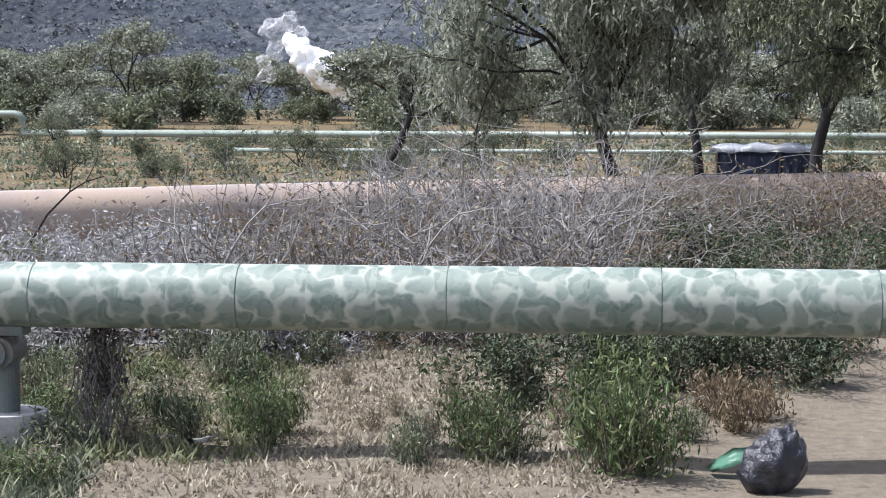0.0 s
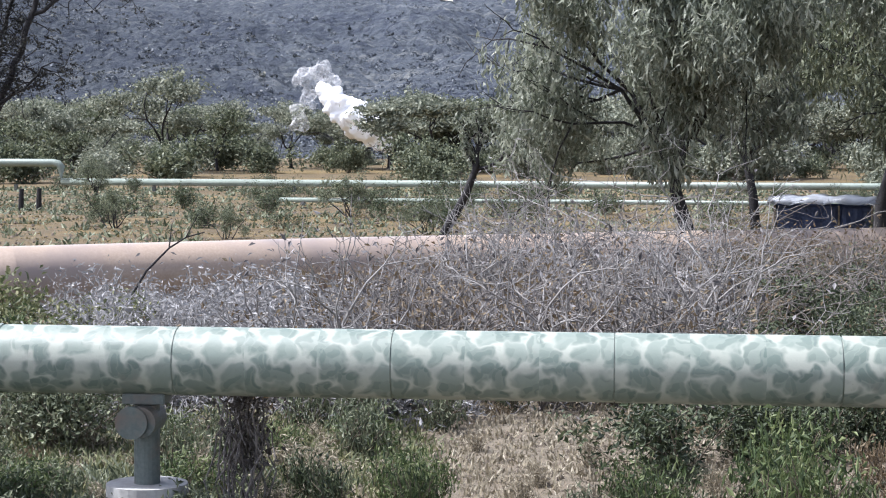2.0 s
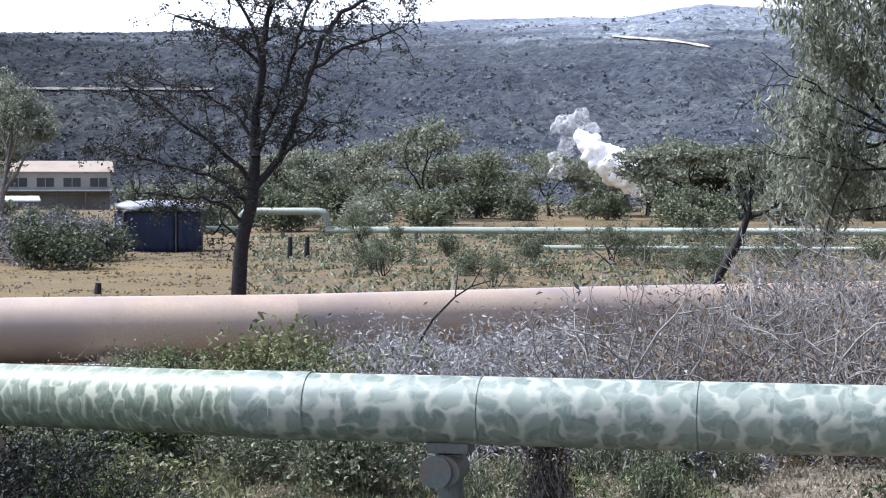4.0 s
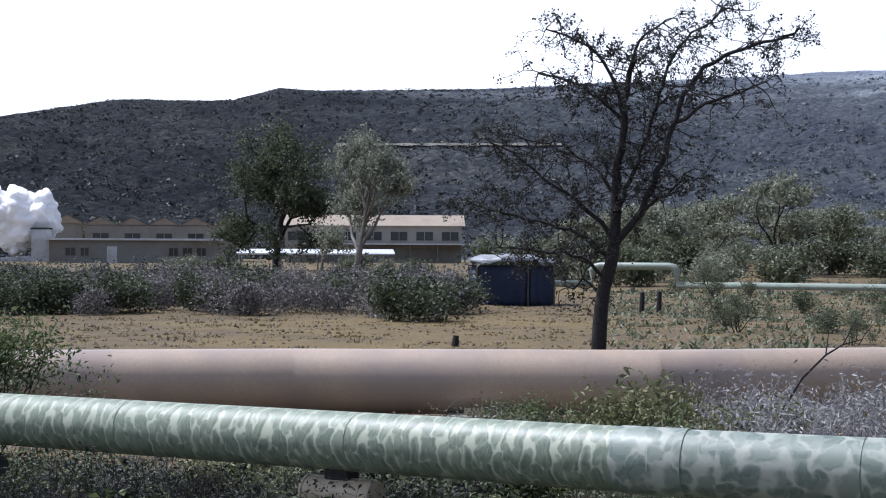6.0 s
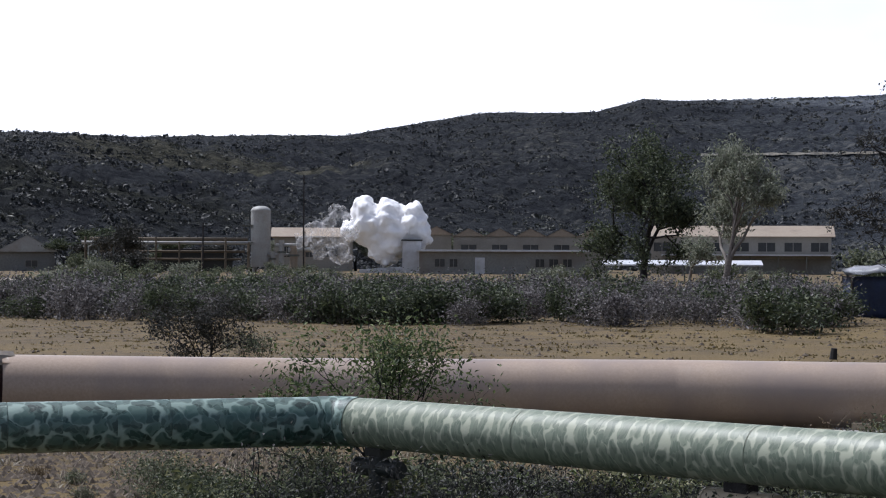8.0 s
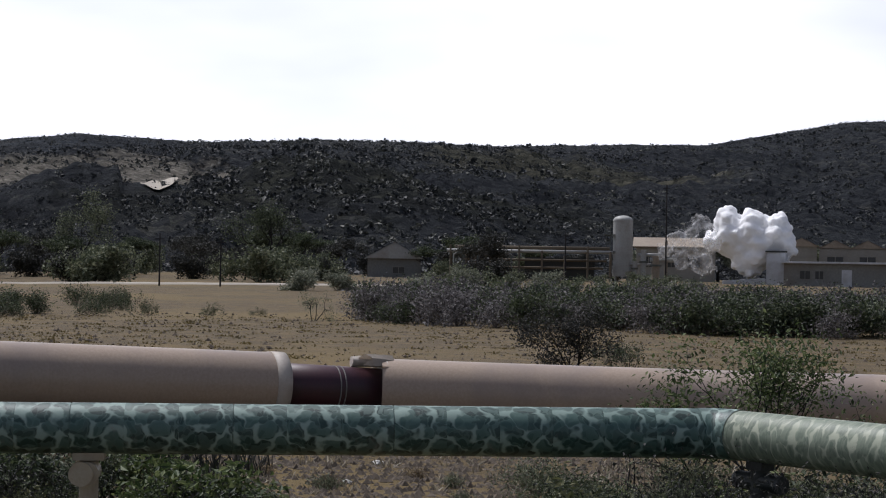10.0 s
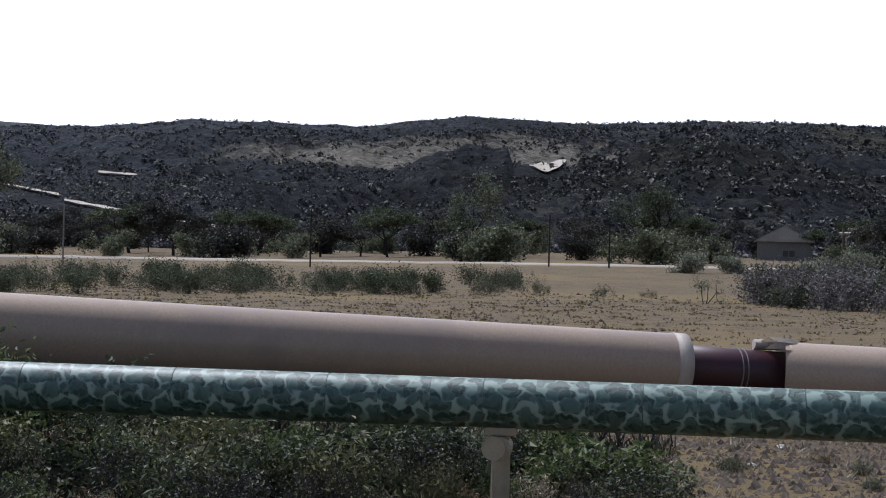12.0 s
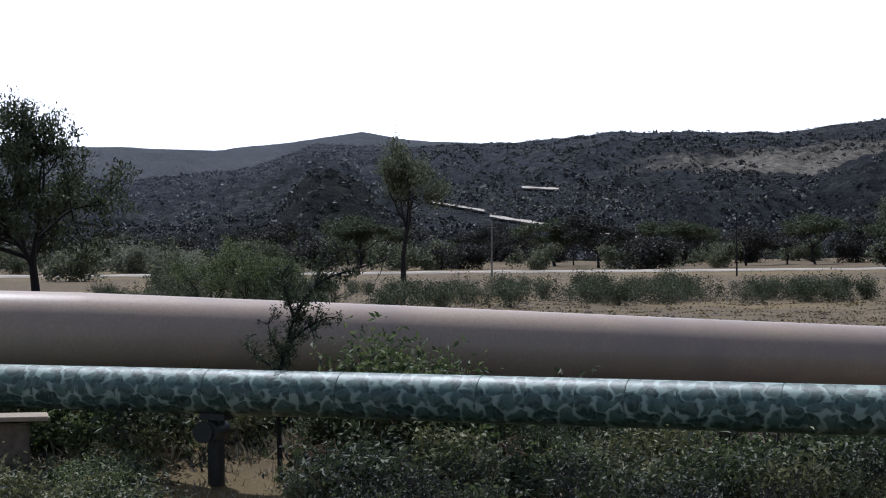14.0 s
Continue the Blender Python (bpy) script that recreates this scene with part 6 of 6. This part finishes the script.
scatter(herb[:2] + herb[4:], rng, 20, 9, 17, 9.6, 12.5, 0.6, 1.1, lambda a, d: not 9.6 < a < 12.3)
scatter(herb, rng, 26, 17, 24, 9.8, 14, 0.6, 1.05)
scatter(herb[1:3] + herb[4:], rng, 24, -9, 18, 11.5, 16, 0.45, 0.85)
scatter(herb[4:] + herb[:1], rng, 26, 5, 18, 11.3, 15, 0.6, 1.0)
# under the slanting run
scatter(herb[:2] + herb[3:4], rng, 40, 22, 42, 11.5, 18, 0.8, 1.35)
scatter(shrub[::2], rng, 22, 24, 44, 14, 18.5, 0.5, 0.75)
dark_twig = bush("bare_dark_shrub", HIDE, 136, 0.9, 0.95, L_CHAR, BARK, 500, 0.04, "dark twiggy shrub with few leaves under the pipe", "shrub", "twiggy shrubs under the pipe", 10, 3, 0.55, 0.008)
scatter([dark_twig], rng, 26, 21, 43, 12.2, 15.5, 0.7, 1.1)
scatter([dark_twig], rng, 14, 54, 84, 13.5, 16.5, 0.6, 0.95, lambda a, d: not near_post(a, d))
# under the far run
open_soil = lambda a, d: not (43.5 < a < 54 and d > 14.8) and not (44.5 < a < 50.5) and not (77.3 < a < 79.5)
scatter(herb[:2] + herb[1:], rng, 60, 42, 86, 11.2, 17, 0.75, 1.25, lambda a, d: open_soil(a, d) and not near_post(a, d))
leafy_weed = [bush("leafy_weed_patch", HIDE, 137, 0.9, 0.5, L_GREEN, STEM_BROWN, 800, 0.07, "fresh green broad-leaved weeds under the pipe", "weed", "leafy weeds", 14, 2, 0.45, 0.006, 0.5, 0.35),
              bush("leafy_weed_patch", HIDE, 138, 0.9, 0.6, L_DARK, STEM_BROWN, 900, 0.065, "dark green broad-leaved weeds under the pipe", "weed", "leafy weeds", 14, 2, 0.45, 0.006, 0.5, 0.35),
              bush("leafy_weed_patch", HIDE, 139, 0.8, 0.55, L_YELLOW, STEM_BROWN, 800, 0.06, "yellow-green broad-leaved weeds under the pipe", "weed", "leafy weeds", 14, 2, 0.5, 0.006, 0.4, 0.2)]
scatter(leafy_weed + herb[2:3], rng, 88, 53, 86, 14.6, 19.3, 0.7, 1.3, lambda a, d: not near_post(a, d) and not (77.0 < a < 79.0))
scatter(leafy_weed, rng, 26, 20, 42, 12.5, 16.5, 0.8, 1.2, lambda a, d: not near_post(a, d))
scatter(herb, rng, 40, 54, 86, 16, 20, 0.6, 1.0, lambda a, d: not near_post(a, d))
scatter(herb[1:3], rng, 12, 42, 56, 15, 22, 0.35, 0.6)
scatter(shrub[2:], rng, 10, 39, 44, 13.5, 17, 0.6, 0.8)
scatter(shrub, rng, 14, 57, 84, 15.5, 18.5, 0.5, 0.75, lambda a, d: not near_post(a, d))


def hanging_vine():
    rng = np.random.default_rng(161)
    v = thing("dead_vine", pose(-1.93, 11.0, 0.0), "dried brown vine hanging under the camouflage pipe", "vine")
    segs = []
    for i in range(46):
        x, y, z = rng.normal() * 0.06, rng.normal() * 0.05, rng.uniform(0.55, 0.8)
        q = np.array([x, y, z])
        low = rng.choice([0.0, rng.uniform(0.2, 0.5)])
        while q[2] > low and len(segs) < 900:
            n = q + np.array([rng.normal() * 0.03, rng.normal() * 0.03, -rng.uniform(0.05, 0.1)])
            n[0] *= 0.96
            segs.append((*q, *n, 0.006, 0.005))
            q = n
    wood_mesh("stem", segs, BARK_GREY, v, 4)
    pts = np.stack([rng.normal(size=700) * 0.07, rng.normal(size=700) * 0.08, rng.uniform(0.3, 0.8, 700)], -1)
    foliage_mesh("withered_leaves", rng, pts, 0.045, L_DEAD, v, 0.5, 0.0, 0.6)


hanging_vine()


def ground_cover(name, label, rng, az0, az1, d0, d1, n, length, material, width=0.006, lean=0.5, thin=None, clump=0.06):
    """Grass blades, gathered in tufts."""
    k = n // 14
    a, d = rng.uniform(az0, az1, k), np.sqrt(rng.uniform(d0 * d0, d1 * d1, k))
    if thin is not None:
        keep = thin(a, d)
        a, d = a[keep], d[keep]
    k = len(a)
    cx, cy = -0.35 - np.sin(np.radians(a)) * d, -0.35 + np.cos(np.radians(a)) * d
    p = np.repeat(np.stack([cx, cy], -1), 14, 0) + rng.normal(size=(k * 14, 2)) * clump
    z = ground_z(p[:, 0], p[:, 1])
    base = np.concatenate([p, z[:, None] - 0.01], 1)
    L = length * rng.uniform(0.4, 1.2, len(p)) * np.repeat(rng.uniform(0.5, 1.2, k), 14)
    t = rng.normal(size=(len(p), 3)) * lean
    t[:, 2] = 1
    t /= np.linalg.norm(t, axis=1)[:, None]
    side = np.stack([np.cos(q := rng.uniform(0, 3.14, len(p))), np.sin(q), 0 * q], -1)
    w = width * (1 + d.repeat(14) / 18)
    v = np.stack([base - side * w[:, None], base + side * w[:, None], base + t * L[:, None] * 0.6 + side * w[:, None] * 0.7, base + t * L[:, None] + np.array([0, 0, -0.15]) * L[:, None]], 1).reshape(-1, 3)
    f = np.arange(len(p) * 4).reshape(-1, 4)
    tagged(mesh_object(name, v, f, material), label, "grass", kind="stuff")


ground_cover("dry_grass", "thin straw grass tufts on dry soil", rng, -9, 26, 9.2, 17, 42000, 0.085, L_STRAW)
ground_cover("dry_grass", "thin straw grass tufts under the pipe", rng, 20, 88, 10.5, 24, 52000, 0.13, L_STRAW, thin=lambda a, d: (a < 42) | (a > 54) | (rng.random(len(a)) < 0.25))
ground_cover("green_grass", "low green weeds and grass", rng, 53, 88, 12.5, 20, 20000, 0.17, L_GREEN, 0.006, 0.7, lambda a, d: ~near_post(a, d))
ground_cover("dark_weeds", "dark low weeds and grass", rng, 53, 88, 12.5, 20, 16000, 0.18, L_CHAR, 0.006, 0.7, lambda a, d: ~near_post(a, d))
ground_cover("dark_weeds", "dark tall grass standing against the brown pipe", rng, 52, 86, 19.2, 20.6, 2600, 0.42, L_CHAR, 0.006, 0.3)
ground_cover("dry_grass", "tall bleached grass stalks among weeds", rng, 53, 88, 13.5, 19, 5000, 0.26, L_STRAW, 0.004, 0.5, lambda a, d: ~near_post(a, d))
ground_cover("green_grass", "low olive weeds under the slanting pipe", rng, 20, 43, 10.5, 18, 22000, 0.25, L_OLIVE, 0.008, 0.6)
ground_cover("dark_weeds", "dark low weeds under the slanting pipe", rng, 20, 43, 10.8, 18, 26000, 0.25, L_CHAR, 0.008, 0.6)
ground_cover("green_grass", "low green weeds by the first posts", rng, 8, 26, 9.4, 13, 22000, 0.16, L_OLIVE, 0.007, 0.6)
ground_cover("green_grass", "yellow-green grass behind the first posts", rng, 3, 19, 10.9, 16, 16000, 0.15, L_YELLOW, 0.006, 0.6)
ground_cover("field_grass", "cropped straw grass over the open field", rng, -12, 90, 24, 75, 60000, 0.09, L_FIELD, 0.009, 0.8, None, 0.2)
ground_cover("field_grass", "olive grass tufts on the flats", rng, -12, 19, 30, 100, 22000, 0.25, L_OLIVE, 0.012, 0.8, None, 0.3)


def clods(name, label, rng, az0, az1, d0, d1, n, size, material):
    """Small angular lumps lying on the soil."""
    a, d = rng.uniform(az0, az1, n), np.sqrt(rng.uniform(d0 * d0, d1 * d1, n))
    x, y = -0.35 - np.sin(np.radians(a)) * d, -0.35 + np.cos(np.radians(a)) * d
    z = ground_z(x, y)
    s = size * rng.uniform(0.3, 1.2, n) ** 1.5
    octa = np.array([(1, 0, 0), (0, 1, 0), (-1, 0, 0), (0, -1, 0), (0, 0, 0.7), (0, 0, -0.5)], float)
    v = octa[None] * rng.uniform(0.5, 1.3, (n, 6, 3)) * s[:, None, None] + np.stack([x, y, z], -1)[:, None]
    tri = np.array([(0, 1, 4), (1, 2, 4), (2, 3, 4), (3, 0, 4), (1, 0, 5), (2, 1, 5), (3, 2, 5), (0, 3, 5)])
    f = (tri[None] + np.arange(n)[:, None, None] * 6).reshape(-1, 3)
    tagged(mesh_object(name, v.reshape(-1, 3), f, material), label, "soil", kind="stuff")


clods("soil_clods", "loose brown soil clods", rng, 40, 58, 13.5, 24, 9000, 0.055, CLOD)
clods("soil_clods", "loose soil clods and twigs of litter", rng, -10, 24, 9.2, 17, 7000, 0.025, CLOD)
clods("field_clods", "clods scattered over the cropped field", rng, -12, 90, 24, 80, 9000, 0.08, CLOD)
for tx, ty, s in ((1027, 779, 0.06), (1343, 826, 0.07), (945, 768, 0.05), (970, 815, 0.045)):
    x, y = polar(52.77 + (784 - tx) * 0.01737, 3298 * 2.27 / (ty - 421))
    bm = bmesh.new()
    bmesh.ops.create_icosphere(bm, subdivisions=2, radius=s)
    for v in bm.verts:
        v.co *= 1 + 0.5 * noise.noise(v.co * 25)
        v.co.z *= 0.6
    st = part("stone", bm, PAPER)
    st.matrix_world = pose(x, y, gz(x, y) + s * 0.2)
    tagged(st, "pale stone lying on the soil", "stone", "pale stones")


def litter():
    # filled black sack with a scrap of green plastic
    x, y = 2.23, 10.01
    s = thing("black_sack", pose(x, y, gz(x, y), 0, 0, 20), "crumpled black plastic sack standing on the soil", "sack")
    bm = bmesh.new()
    bmesh.ops.create_icosphere(bm, subdivisions=4, radius=1.0)
    for v in bm.verts:
        n = v.co.normalized()
        k = 1 + 0.22 * noise.noise(n * 2.0) + 0.10 * noise.noise(n * 5.0) + 0.05 * abs(noise.noise(n * 11.0))
        v.co = Vector((n.x * 0.19 * k * (1 - 0.18 * n.z), n.y * 0.15 * k, (n.z * 0.5 + 0.45) * 0.37 * k + 0.04 * n.x))
    part("sack", bm, PLASTIC_BLACK, s, shade=True)
    x, y = 2.10, 10.53
    g = thing("green_plastic_scrap", pose(x, y, gz(x, y) + 0.03, 0, 0, 10) @ Matrix.Scale(1.35, 4), "bent scrap of green plastic beside a black sack", "litter")
    bm = bmesh.new()
    cols = [[bm.verts.new((-0.16 + 0.32 * i / 8, -0.06 + 0.12 * j, 0.015 + 0.09 * math.sin(i / 8 * 3.1) * (0.4 + 0.6 * j) + 0.006 * math.sin(i * 3))) for j in (0, 0.5, 1)] for i in range(9)]
    for c0, c1 in zip(cols, cols[1:]):
        for q in range(2):
            bm.faces.new([c0[q], c1[q], c1[q + 1], c0[q + 1]])
    bmesh.ops.solidify(bm, geom=bm.faces[:], thickness=0.006)
    part("sheet", bm, PLASTIC_GREEN, g, shade=True)
    for (x, y), w, nm in (((-1.37, 11.01), 0.46, "crumpled pale plastic strip lying on the soil"), ((-0.80, 15.57), 0.22, "flat pale scrap lying on the soil"), ((-1.58, 15.64), 0.07, "small pale scrap on the soil")):
        b = thing("pale_litter", pose(x, y, gz(x, y) + 0.03, 0, 0, -6), nm, "litter")
        bm = bmesh.new()
        cols = [[bm.verts.new((-w / 2 + w * i / 10, (-0.07 + 0.14 * j) * (w * 2.2), 0.012 + 0.05 * w * 2 * max(0, math.sin(i * 0.9 + j)) * (1 - j * 0.5))) for j in (0, 0.5, 1)] for i in range(11)]
        for c0, c1 in zip(cols, cols[1:]):
            for q in range(2):
                bm.faces.new([c0[q], c1[q], c1[q + 1], c0[q + 1]])
        bmesh.ops.solidify(bm, geom=bm.faces[:], thickness=0.004)
        part("sheet", bm, PAPER, b, shade=True)
    # concrete block with a plank, by the last posts
    x, y = polar(85.63, 17.0)
    b = thing("plank_bench", pose(x, y, gz(x, y), 0, 0, 84), "weathered plank on a concrete block beside the pipe", "bench")
    bm = bmesh.new()
    box(bm, -0.42, -0.2, 0.68, 0.28, 0.25, 0.72, 0.008)
    part("plank", bm, TIMBER, b)
    bm = bmesh.new()
    box(bm, -0.35, -0.12, -0.1, 0.12, 0.2, 0.66, 0.02)
    part("block", bm, STEM_BROWN, b)
    bm = bmesh.new()
    box(bm, -0.7, -0.5, -0.1, 0.6, 0.5, 0.14, 0.02)
    part("slab", bm, CONCRETE, b)
    # timber sleeper under the brown pipe
    x, y = polar(-6.32, 28.2)
    b = thing("timber_block", pose(x, y, gz(x, y), 0, 0, -4), "pale timber block lying under the brown pipe", "timber")
    bm = bmesh.new()
    box(bm, -0.28, -0.1, 0, 0.28, 0.1, 0.14, 0.012)
    part("block", bm, TIMBER, b)


litter()
for x in (790, 820):
    p = thing("fence_stump", at_place(17.94 + (784 - x) * 0.01737, 66), "dark weathered fence stump on the flats", "post", "fence stumps")
    part("post", rod(bmesh.new(), (0, 0, -0.1), (0.03, 0, 0.75), 0.1, 0.08, 8), BARK, p)
drop_proto(tangle + heap + shrub + [yellow] + herb + belt + round_bush + grey + low + leafy + dark_bush[:1] + dark_belt + [dark_twig] + leafy_weed)
